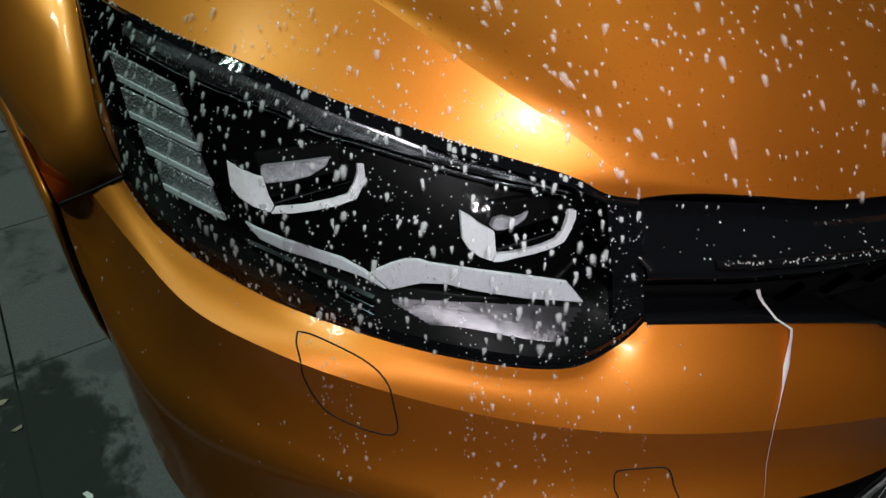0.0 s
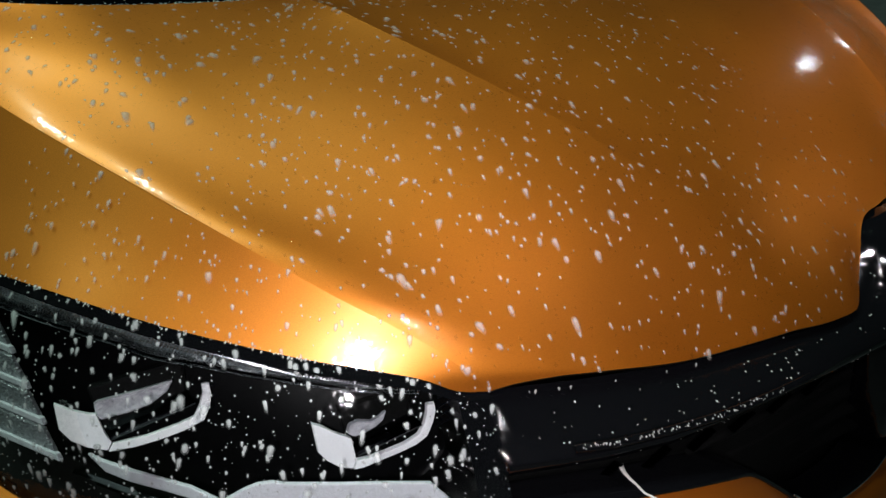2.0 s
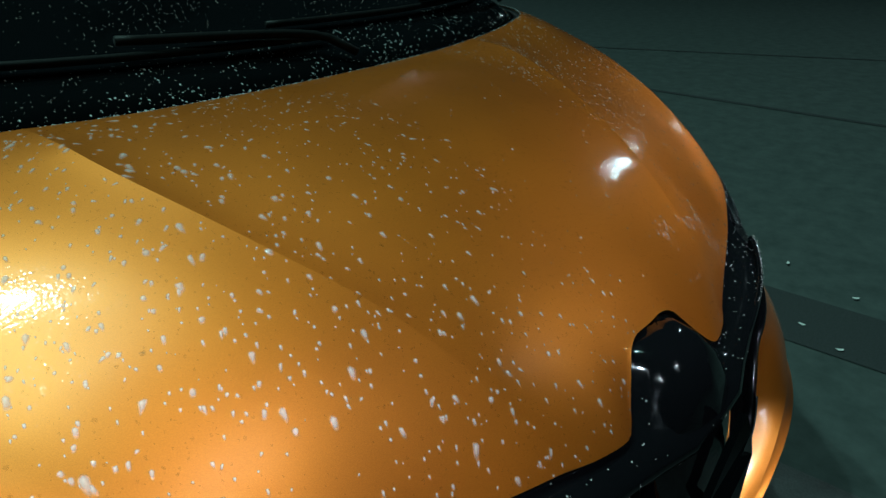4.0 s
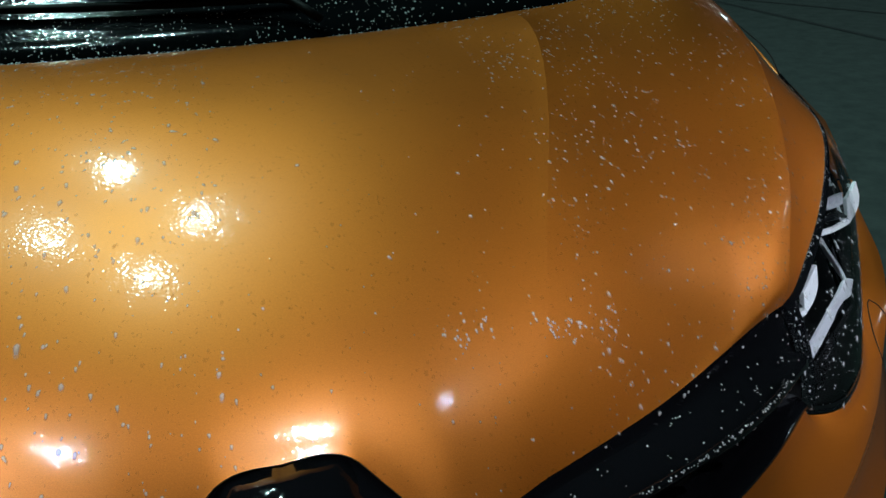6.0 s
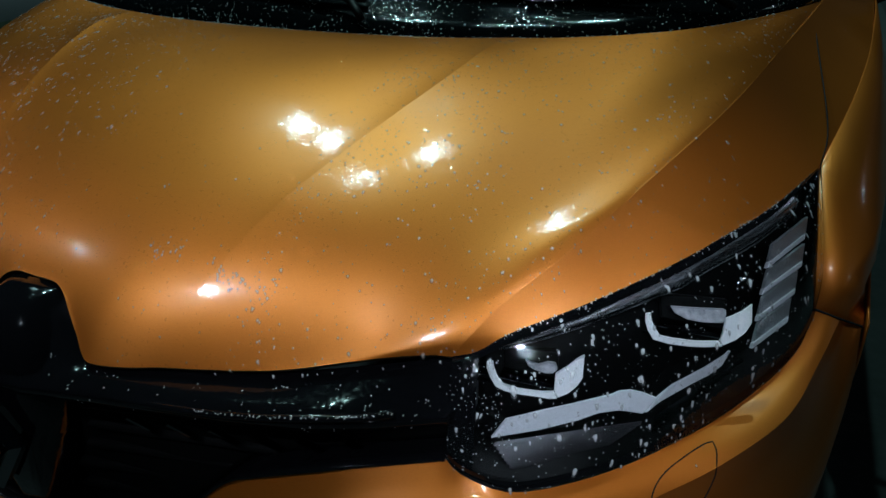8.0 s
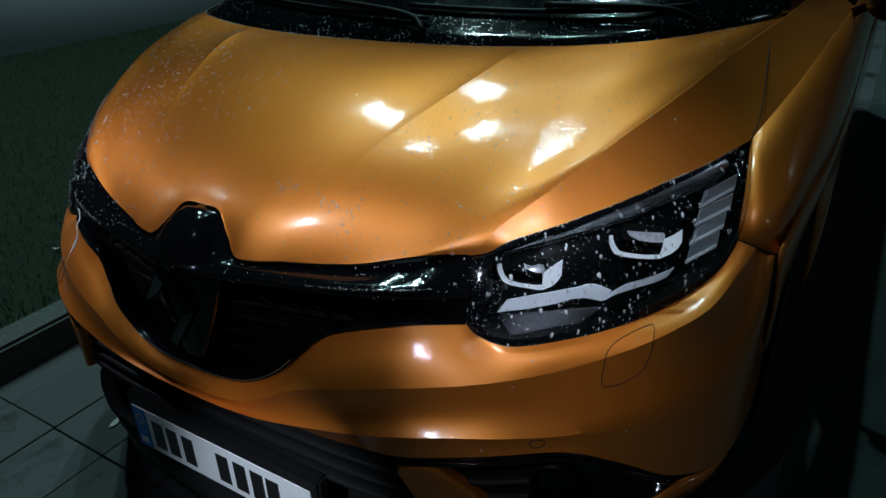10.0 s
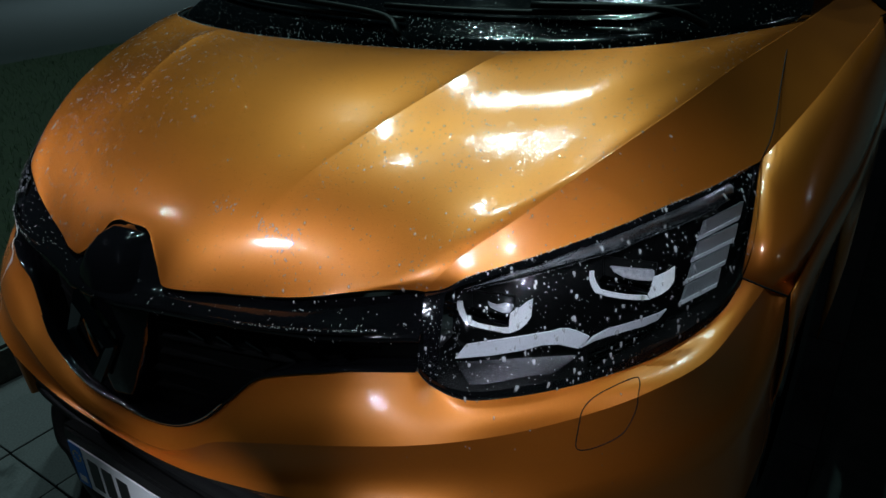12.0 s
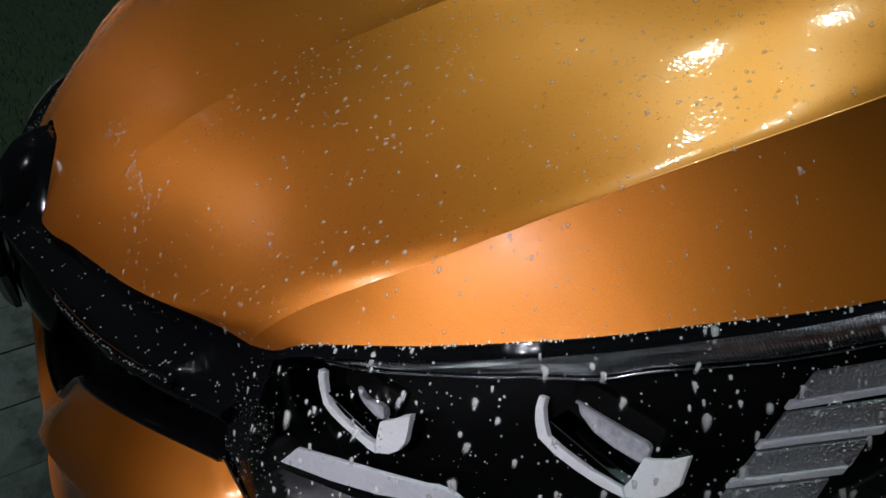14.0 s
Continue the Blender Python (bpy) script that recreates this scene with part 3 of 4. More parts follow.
for x in (-0.182, -0.135, -0.085, 0.020, 0.070, 0.118, 0.160):
    bm = bmesh.new()
    box(bm, on_plate(x, -0.002, 0.002), (0.034, 0.0012, 0.072), tilt)
    part("plate_bar", bm, PLATE_BLACK, plate)

# grille: gloss surround, recessed mesh with bars, badge mount and plain lozenge
edge_all = np.vstack([spline(EDGE_IN, 34), spline(EDGE_OUT, 40)[1:], spline([(0.504, 0.167, 0.857), (0.51, 0.163, 0.85), (0.517, 0.160, 0.845)], 4)[1:]])
ex = edge_all[:, 0]
plan = np.interp(ex, [0, 0.06, 0.12, 0.2, 0.30, 0.387, 0.447, 0.516], [-0.03, -0.028, -0.012, 0.006, 0.030, 0.056, 0.084, 0.125])
deep = np.stack([ex, plan, 0 * ex], 1)
drop = np.maximum(edge_all[:, 2] - 0.824, 0)[:, None] * np.array((0, 0, 1))
surround = [edge_all + (0, 0.010, -0.005), edge_all + (0, 0.006, -0.012), 0.6 * (edge_all + (0, 0.006, -0.016)) + 0.4 * (deep + (0, 0.030, 0.818)) + 0.3 * drop, deep + (0, 0.028, 0.814), deep + (0, 0.008, 0.811), deep + (0, 0.005, 0.805), deep + (0, 0.008, 0.797), deep + (0, 0.045, 0.790)]
grille = sheet("grille_surround", mirror(surround), GLOSS_BLACK, car, "wet gloss black grille surround", 0.002)
low_line = np.stack([ex, np.interp(ex, chain[:46, 0], chain[:46, 1]), np.interp(ex, chain[:46, 0], chain[:46, 2])], 1)
mesh_rows = [(1 - s) * (deep + (0, 0.045, 0.790)) + s * (low_line + (0, 0.045, -0.004)) for s in np.linspace(0, 1, 8)]
sheet("grille_mesh", mirror(mesh_rows), MATT_BLACK, grille, "satin black grille back", 0.002)
sheet("grille_lower_trim", mirror([low_line + (0, 0.045, -0.004), low_line + (0, 0.010, 0.004), low_line + (0, -0.003, 0.005), low_line + (0, -0.005, 0.001), low_line + (0, 0.004, -0.004)]), GLOSS_BLACK, grille, "gloss black lower trim", 0.0)
tube("grille_chrome_line", [tuple(p) for p in (low_line + (0, -0.005, 0.006))[:40:3]], 0.0016, CHROME, grille, "thin bright line")
tube("grille_chrome_line", [tuple(p * (-1, 1, 1)) for p in (low_line + (0, -0.005, 0.006))[:40:3]], 0.0016, CHROME, grille, "thin bright line")
for z, x0, x1 in ((0.768, 0.10, 0.455), (0.738, 0.10, 0.335), (0.706, 0.09, 0.275), (0.672, 0.07, 0.235), (0.638, 0.05, 0.195)):
    for side in (1, -1):
        xs = np.linspace(x0, x1, 24)
        y = np.interp(xs, ex, plan) + 0.034
        base = np.stack([side * xs, y, 0 * xs + z + 0.03 * (xs - x0) * (z > 0.76)], 1)
        bar = [base + (0, 0.03, 0.004), base + (0, 0.004, 0.005), base + (0, -0.004, 0.001), base + (0, 0.0, -0.006), base + (0, 0.03, -0.008)]
        sheet("grille_bar", bar, MATT_BLACK, grille, "", 0.0)
for side in (1, -1):
    for i, x in enumerate((0.16, 0.21, 0.26, 0.31, 0.36, 0.41)):
        y = float(np.interp(x, ex, plan)) + 0.026
        plate_of("grille_chevron", flip([(x, y, 0.762), (x + 0.028, y + 0.004, 0.752), (x + 0.033, y + 0.004, 0.755), (x + 0.005, y, 0.766)], side), 0.006, DARK_CHROME, grille)
    # foam-wet ledge line near the lamps
    tube("grille_ledge", flip([(0.13, 0.003, 0.808), (0.24, 0.022, 0.808), (0.34, 0.047, 0.811), (0.43, 0.082, 0.815), (0.468, 0.104, 0.816)], side), 0.0045, GLOSS_BLACK, grille)

mount = []
for z, w, y in ((0.888, 0.044, 0.066), (0.889, 0.045, 0.045), (0.881, 0.050, 0.020), (0.862, 0.062, 0.000), (0.835, 0.074, -0.014), (0.79, 0.080, -0.026), (0.74, 0.076, -0.034), (0.68, 0.060, -0.036), (0.63, 0.042, -0.032), (0.60, 0.030, -0.024)):
    u = np.linspace(-1, 1, 25)
    bow = 1 - np.abs(u) ** 7
    mount.append(np.stack([1.08 * w * u, y + (1 - bow) * 0.050 + 0.012 * np.abs(u), z - 0.012 * u**2], 1))
badge_mount = sheet("badge_mount", mount, GLOSS_BLACK, grille, "wet gloss black nose under the badge", 0.002)


def lozenge(name, w, h, bar, y, depth, mat, parent, label):
    bm = bmesh.new()
    rings = []
    for a, b, dy in ((w, h, 0.0), (w, h, -depth * 0.5), (w - bar * 0.45, h - bar * 0.8, -depth), (w - bar, h - bar * 1.9, -depth * 0.4), (w - bar, h - bar * 1.9, 0.0)):
        ring = []
        for px, pz in ((0, b), (a, 0), (0, -b), (-a, 0)):
            lean = 0.0026 if pz > 0 else 0.0
            ring.append(bm.verts.new((px, y + dy + abs(px) * 0.12 + lean, 0.738 + pz)))
        rings.append(ring)
    for r, q in zip(rings, rings[1:]):
        for i in range(4):
            bm.faces.new((r[i], r[(i + 1) % 4], q[(i + 1) % 4], q[i]))
    return part(name, bm, mat, parent, label)


lozenge("badge", 0.062, 0.086, 0.022, -0.042, 0.016, BADGE, car, "dark chrome lozenge badge")


# ---------------------------------------------------------------- headlights
def headlight(side):
    top = spline(LAMP_TOP, 60)
    bottom = spline(LAMP_BOTTOM, 60)
    rows = []
    for s in np.linspace(0, 1, 14):
        mid = (1 - s) * top + s * bottom
        bulge = 0.022 * math.sin(math.pi * s) * np.sin(np.linspace(0.25, math.pi, 60))[:, None]
        rows.append(flip(mid + bulge * np.array((0.35, -0.85, 0.35)), side))
    back = np.array((-0.015 * side, 0.075, -0.006))
    shrink = lambda r: r + (r.mean(0) - r) * 0.06 + back
    shell = [rows[0] + (0, 0.001, -0.001), shrink(rows[0] + (0, 0, -0.01))] + [shrink(r) for r in rows[1:-1]] + [shrink(rows[-1] + (0, 0, 0.01)), rows[-1] + (0, 0.001, 0.001)]
    lamp = sheet("headlight", shell, HOUSING, car, "dark full LED headlight behind a wet clear cover", 0.002)
    cover = sheet("lens_cover", rows, COVER, lamp, "clear cover with soapy drops", 0.0)
    cover.visible_shadow = False
    # black painted border of the cover
    border = [rows[0], 0.94 * rows[0] + 0.06 * rows[-1] + flip((0.002, -0.004, 0.004), side)]
    sheet("cover_border", [r + flip((0.0, 0.0012, -0.0012), side) for r in border], GLOSS_BLACK, lamp, "", 0.0)
    border = [rows[-1], 0.93 * rows[-1] + 0.07 * rows[0] + flip((0.002, -0.004, 0.001), side)]
    sheet("cover_border", [r + flip((0.0, 0.0015, 0.0015), side) for r in border], GLOSS_BLACK, lamp, "", 0.0)
    inner_rows = [r[:4] for r in rows]
    sheet("cover_inner_end", [r + flip((0, 0.0015, 0), side) for r in inner_rows], GLOSS_BLACK, lamp, "gloss black inner end", 0.0)
    # the two lamps: light guide in the shape of a C, wing, projector; outlines in mm on the lamp's face
    for o, across, up, guide, wing, lens, bezel in (
        ((0.5318, 0.2068, 0.7939), (0.954, 0.299, 0.0), (-0.088, 0.282, 0.955),
         ((-5, 31), (-5, 24), (-1, 14), (6, 3), (17, -1.7), (33, -4), (49, -5), (65, -6.5), (74, -5.5), (70, 2), (57, 0.5), (43, 1.2), (27, 2.6), (14, 6.5), (7, 15), (3.5, 24), (2, 32)),
         ((74.4, -5), (85.6, 1), (94.4, 10), (99.9, 20), (100.5, 46), (91.4, 39.6), (84.2, 32.3), (70.8, 22.3), (70.2, 2.5)),
         ((71.7, 24.6), (69, 30.9), (61, 31.7), (51, 28), (43, 29.4), (35, 33.4), (39, 26), (46, 22), (59, 18.8), (66.8, 19.5)),
         ((8, 14), (68, 5), (69, 38), (6, 40))),
        ((0.6829, 0.3232, 0.8299), (0.974, 0.227, 0.0), (-0.099, 0.425, 0.9),
         ((-10, 28.5), (-9.5, 18.6), (-6, 9), (1, -0.7), (18, -3.8), (38, -4.3), (57, -3.3), (75.8, 0), (71, 5.5), (46, 2.8), (22, 3.4), (8, 5), (1.5, 13), (-3.2, 22), (-4, 29.6)),
         ((75.8, 0.5), (88.4, 8), (98.1, 17.5), (103.5, 29), (102, 50), (93.2, 41.5), (81, 33.6), (76.2, 31.8), (74, 14), (71.4, 6)),
         ((75.3, 36.4), (72.2, 37.8), (59, 37), (40, 36), (16, 35.4), (20.5, 28.8), (35.4, 22.6), (52.6, 21.3), (73.7, 22.7), (76, 28)),
         ((4, 15), (72, 8), (75, 44), (0, 44))),
    ):
        o, across, up = np.array(o), np.array(across), np.array(up)
        lay = lambda pts, back=0.0: [flip(o + 0.001 * (across * p + up * q) + (0, back, 0), side) for p, q in pts]
        plate_of("light_guide", lay(guide), 0.006, WHITE_DIFFUSER, lamp, "white daytime light guide", 0.0008)
        plate_of("light_guide_wing", lay(wing, 0.001), 0.006, WHITE_DIFFUSER, lamp, "white wing of the light guide", 0.0008)
        plate_of("projector_lens", lay(lens, 0.006), 0.006, LENS, lamp, "bright clear block lens", 0.0015)
        glint = lens[:5]
        plate_of("lens_rim", lay([(p, q + 0.6) for p, q in glint] + [(p, q + 2.2) for p, q in glint[::-1]], 0.004), 0.004, DULL_SILVER, lamp)
        plate_of("projector_frame", lay(bezel, 0.018), 0.016, MATT_BLACK, lamp, "", 0.002)
        (p0, q0), (p1, q1) = bezel[0], bezel[1]
        plate_of("projector_shelf", lay([(p0, q0), (p1, q1)], 0.002) + lay([(p1, q1 + 2), (p0, q0 + 2)], 0.018), 0.002, DARK_CHROME, lamp)
        # fins on the dark frame beside the guide
        for k in range(3):
            plate_of("frame_fin", lay([(-30 + 3 * k, 22 - 9 * k), (-12 + 3 * k, 18 - 9 * k), (-12 + 3 * k, 16.5 - 9 * k), (-30 + 3 * k, 20 - 9 * k)], 0.012), 0.010, GLOSS_BLACK, lamp)
    # silver blade under the lamps, broken by a notch
    for o, across, up, blade in (
        ((0.551, 0.163, 0.771), (0.841, 0.541, 0.0), (-0.131, 0.204, 0.97),
         ((0, -4), (17, 16.3), (52, 21.3), (91, 26.2), (134, 32.6), (143, 35.6), (155, 35.6), (167, 31.7), (184, 23.4), (179.5, 17), (168, 6.2), (153, 10.2), (141, 13), (119, 12.3), (95, 5.9), (51, -0.8))),
        ((0.695, 0.256, 0.780), (0.457, 0.890, 0.0), (-0.216, 0.111, 0.97),
         ((160, 8), (147, 6.2), (113, 6.6), (81, 8.8), (50, 11.4), (24, 8.4), (0, -1), (25, 1.5), (74, -1.5), (113, -5), (140, -4))),
    ):
        o, across, up = np.array(o), np.array(across), np.array(up)
        plate_of("silver_blade", [flip(o + 0.001 * (across * p + up * q), side) for p, q in blade], 0.004, SILVER, lamp, "satin silver blade", 0.001)
    # ribbed reflector below the blade
    for k in range(8):
        a, b = np.array((0.556 + 0.003 * k, 0.158, 0.764 - 0.0042 * k)), np.array((0.692 - 0.004 * k, 0.248 - 0.002 * k, 0.770 - 0.0042 * k))
        plate_of("reflector_rib", [flip(p, side) for p in (a + (0, 0.004, 0), b + (0, 0.004, 0), b + (0, 0, -0.0030), a + (0, 0, -0.0030))], 0.012, RIB, lamp)
    for k in range(3):
        a, b = np.array((0.705, 0.262, 0.768 - 0.010 * k)), np.array((0.782 - 0.012 * k, 0.392 - 0.016 * k, 0.782 - 0.010 * k))
        plate_of("reflector_rib", [flip(p, side) for p in (a, b, b + (0, 0.002, -0.0022), a + (0, 0.002, -0.0022))], 0.004, DARK_CHROME, lamp)
    # steps of the turn lamp at the outer end
    for k in range(4):
        z = 0.906 - 0.0246 * k
        d = 0.925 - z
        a, b = np.array((0.785 + 0.138 * d - 0.003 * k, 0.477 - 0.69 * d - 0.004 * k, z)), np.array((0.824 - 0.002 * abs(k - 1), 0.560 - 1.103 * d, z + 0.010))
        plate_of("turn_lamp_step", [flip(p, side) for p in (a, b, b + (0.001, -0.012, -0.019), a + (-0.001, -0.012, -0.019))], 0.004, FLUTED, lamp, "grey fluted turn lamp step", 0.0008)
        plate_of("turn_lamp_edge", [flip(p, side) for p in (a + (-0.001, -0.016, -0.018), b + (0.001, -0.015, -0.017), b + (0.001, -0.019, -0.0225), a + (-0.001, -0.020, -0.0235))], 0.005, SILVER, lamp, "satin grey step edge", 0.0008)
    # ribbed chrome strip along the top edge, its fine ribs leaning outward
    n = 320
    strip_top = spline([(0.536, 0.2165, 0.8475), (0.585, 0.240, 0.8735), (0.620, 0.2715, 0.882), (0.652, 0.308, 0.897), (0.684, 0.344, 0.9115), (0.7145, 0.385, 0.925), (0.7365, 0.415, 0.932), (0.7605, 0.4566, 0.936), (0.778, 0.487, 0.939), (0.800, 0.540, 0.944)], n)
    strip_low = spline([(0.535, 0.2160, 0.8450), (0.575, 0.2285, 0.8615), (0.603, 0.2533, 0.8660), (0.6475, 0.298, 0.8756), (0.674, 0.327, 0.8825), (0.701, 0.357, 0.8875), (0.719, 0.3835, 0.895), (0.735, 0.4055, 0.9004), (0.760, 0.448, 0.905), (0.781, 0.488, 0.911), (0.806, 0.540, 0.922)], n)
    u = np.arange(n)
    ribs = []
    for j, s in enumerate(np.linspace(0, 1, 8)):
        slide = np.clip(u + 9 * (s - 0.5), 0, n - 1)
        row = (1 - s) * strip_top + s * strip_low
        row = np.stack([np.interp(slide, u, row[:, c]) for c in range(3)], 1)
        keel = 0.0014 * (u % 2) * (0 < j < 7) + 0.009 * math.sin(math.pi * s)
        ribs.append(flip(row + keel[:, None] * np.array((0.25, -0.8, 0.3)), side))
    link_mesh("ribbed_strip", *grid(ribs), RIBBED, lamp, "ribbed chrome strip", False)
    tube("strip_line", flip(strip_low[4::10] + (0, -0.001, -0.003), side), 0.0011, CHROME, lamp)
    tube("strip_line", flip(strip_top[4::10] + (0, 0.0, 0.004), side), 0.0008, DARK_CHROME, lamp)
    return rows


cover_rows = {side: headlight(side) for side in (1, -1)}

# seams in the bumper: towing eye cover and sensor
TOWING = [(0.766, 0.735), (0.757, 0.7335), (0.742, 0.729), (0.727, 0.723), (0.719, 0.714), (0.7175, 0.695), (0.716, 0.662), (0.721, 0.651), (0.738, 0.651), (0.760, 0.661), (0.769, 0.677), (0.775, 0.708), (0.773, 0.729), (0.766, 0.735)]
PARKING = [(0.65 + 0.010 * math.cos(w), 0.580 + 0.009 * math.sin(w)) for w in np.linspace(0, math.tau, 13)]
SENSOR = [(0.569, 0.618), (0.565, 0.633), (0.556, 0.636), (0.530, 0.637), (0.522, 0.633), (0.521, 0.618), (0.523, 0.606), (0.545, 0.603), (0.566, 0.607), (0.569, 0.618)]
for side in (1, -1):
    for name, ring in (("towing_cover_seam", TOWING), ("sensor_seam", SENSOR if side < 0 else PARKING)):
        pts = [on_bumper(x, z) for x, _, z in spline([(x, 0, z) for x, z in ring], 40)]
        tube(name, flip(pts, side), 0.0008, SEAM, bumper, n=80)
    tube("bumper_seam", flip([(0.847, 0.467, 0.8285), (0.862, 0.471, 0.823), (0.879, 0.478, 0.8155), (0.9065, 0.50, 0.7985)], side), 0.0014, SEAM, car)

# ---------------------------------------------------------------- sides, wheels, screen, roof
for side in (1, -1):
    r0 = spline([(0.825, 0.606, 0.958), (0.848, 0.72, 0.990), (0.868, 0.85, 1.018), (0.885, 1.03, 1.045), (0.905, 1.45, 1.07), (0.912, 2.4, 1.10), (0.905, 3.6, 1.12), (0.86, 4.25, 1.12)], 60)
    r1 = spline([(0.847, 0.467, 0.828), (0.882, 0.52, 0.865), (0.906, 0.60, 0.890), (0.925, 0.80, 0.92), (0.937, 1.03, 0.94), (0.940, 1.45, 0.96), (0.925, 2.4, 0.98), (0.918, 3.6, 0.99), (0.87, 4.28, 1.0)], 60)
    r2 = spline([(0.906, 0.50, 0.798), (0.913, 0.60, 0.805), (0.923, 0.74, 0.82), (0.938, 0.92, 0.835), (0.943, 1.10, 0.84), (0.943, 1.45, 0.84), (0.932, 2.4, 0.85), (0.926, 3.6, 0.86), (0.88, 4.30, 0.87)], 60)
    sheet("fender", [flip(r, side) for r in (r0, 0.5 * r0 + 0.5 * r1 + (0.002, 0, -0.003), r1, 0.5 * r1 + 0.5 * r2 + (0.006, 0, 0), r2)], PAINT, car, "dark orange car side", 0.003)
    # lower side with the two wheel arches cut out
    verts, faces, n = [], [], 150
    ys = np.linspace(0.585, 4.30, n)
    for y in ys:
        top = np.array((np.interp(y, r2[:, 1], r2[:, 0]), y, np.interp(y, r2[:, 1], r2[:, 2])))
        foot = 0.24 if y > 0.62 else 0.46
        for wy in (0.97, 3.70):
            d = abs(y - wy)
            if d < 0.385:
                foot = max(foot, 0.35 + math.sqrt(0.385**2 - d**2))
        foot = min(foot, top[2] - 0.01)
        for s in np.linspace(0, 1, 6):
            z = top[2] * (1 - s) + foot * s
            verts.append((side * (top[0] + 0.008 * math.sin(math.pi * s) - 0.02 * s**3), y - 0.085 * (1 - s) * max(0.0, 1 - (y - 0.585) / 0.15), z))
    faces = [(a * 6 + b, a * 6 + b + 1, a * 6 + b + 7, a * 6 + b + 6) for a in range(n - 1) for b in range(5)]
    link_mesh("lower_side", verts, faces, PAINT, car, "", True, 0.003)
    for wy in (0.97, 3.70):
        bm = bmesh.new()
        turn = Matrix.Translation((side * 0.80, wy, 0.355)) @ Matrix.Rotation(radians(90), 4, "Y")
        profile = [(0.255, -0.095), (0.300, -0.105), (0.340, -0.100), (0.355, -0.085), (0.3575, 0.0), (0.355, 0.085), (0.340, 0.100), (0.300, 0.105), (0.255, 0.095)]
        rings = [[bm.verts.new(turn @ Vector((r * math.cos(a), r * math.sin(a), h))) for r, h in profile] for a in np.linspace(0, math.tau, 49)[:-1]]
        for i in range(48):
            for j in range(len(profile) - 1):
                bm.faces.new((rings[i][j], rings[i][j + 1], rings[(i + 1) % 48][j + 1], rings[(i + 1) % 48][j]))
        wheel = part("wheel", bm, RUBBER, car, "black tyre on an alloy rim", True)
        bm = bmesh.new()
        for k in range(5):
            spoke = turn @ Matrix.Rotation(math.tau * k / 5, 4, "Z")
            box(bm, spoke @ Vector((0.14, 0, side * 0.075)), (0.24, 0.055, 0.02), (spoke.to_3x3()).to_4x4(), 0.004)
        bmesh.ops.create_cone(bm, cap_ends=True, segments=32, radius1=0.06, radius2=0.05, depth=0.03, matrix=turn @ Matrix.Translation((0, 0, side * 0.08)))
        part("rim", bm, ALLOY, wheel, "alloy spokes")
        bm = bmesh.new()
        bmesh.ops.create_cone(bm, cap_ends=True, segments=40, radius1=0.255, radius2=0.255, depth=0.10, matrix=turn)
        part("brake_disc", bm, SATIN_BLACK, wheel)
    # door mirror
    bm = bmesh.new()
    bmesh.ops.create_uvsphere(bm, u_segments=24, v_segments=14, radius=1, matrix=Matrix.Translation((side * 0.985, 1.36, 1.105)) @ Matrix.Diagonal((0.060, 0.05, 0.055, 1)))
    for v in bm.verts:
        v.co.y = min(v.co.y, 1.38)
    mirror_ob = part("door_mirror", bm, GLOSS_BLACK, car, "gloss black door mirror", True)
    tube("mirror_arm", flip([(0.905, 1.39, 1.06), (0.93, 1.38, 1.075), (0.965, 1.37, 1.09)], side), 0.012, GLOSS_BLACK, mirror_ob)
    # black quarter pillar and side glass
    g0 = spline([(0.835, 1.45, 1.125), (0.83, 2.4, 1.15), (0.82, 3.6, 1.16)], 12)
    g1 = spline([(0.70, 1.75, 1.56), (0.69, 2.5, 1.60), (0.68, 3.5, 1.55)], 12)
    sheet("side_window", [flip(r, side) for r in (g0, 0.5 * g0 + 0.5 * g1 + (0.012, 0, 0), g1)], SCREEN, car, "dark side glass", 0.004)
    sheet("window_ledge", [flip(r, side) for r in (np.vstack([flank_low[-1:], r0[24:50:2]])[:12], g0)], SATIN_BLACK, car, "", 0.003)

# scuttle, screen, roof
xs = np.linspace(0, 0.799, 48)
rear = cowl(xs)
rear_edge = [rear + (0, 0.004, -0.003), rear + (0, 0.008, -0.012), rear + (0, 0.022, -0.016)]
sheet("hood_rear_lip", mirror(rear_edge), SEAM, car, "", 0.0)
glass = []
for s in np.linspace(0, 1, 22):
    rise = np.array((0, 0.016 + 1.15 * s, -0.014 + 0.56 * s - 0.06 * s * s))
    glass.append(rear * (1 - 0.10 * s, 1 - 0.20 * s, 1) + rise)
screen = sheet("windscreen", mirror(glass), SCREEN, car, "wet dark windscreen", 0.005)
tube("screen_seal", mirror([rear + (0, 0.012, -0.008)])[0][::3], 0.004, SATIN_BLACK, screen, n=80)
roof_a = glass[-1]
roof = [roof_a, roof_a * (0.98, 1, 1) + (0, 0.5, 0.03), roof_a * (0.97, 1, 1) + (0, 1.5, 0.02), roof_a * (0.94, 1, 1) + (0, 2.2, -0.12), roof_a * (0.95, 1, 0) + (0, 2.55, 1.0), roof_a * (1.0, 1, 0) + (0, 2.62, 0.5)]
sheet("roof", mirror(roof), PAINT, car, "orange roof and tail", 0.003)
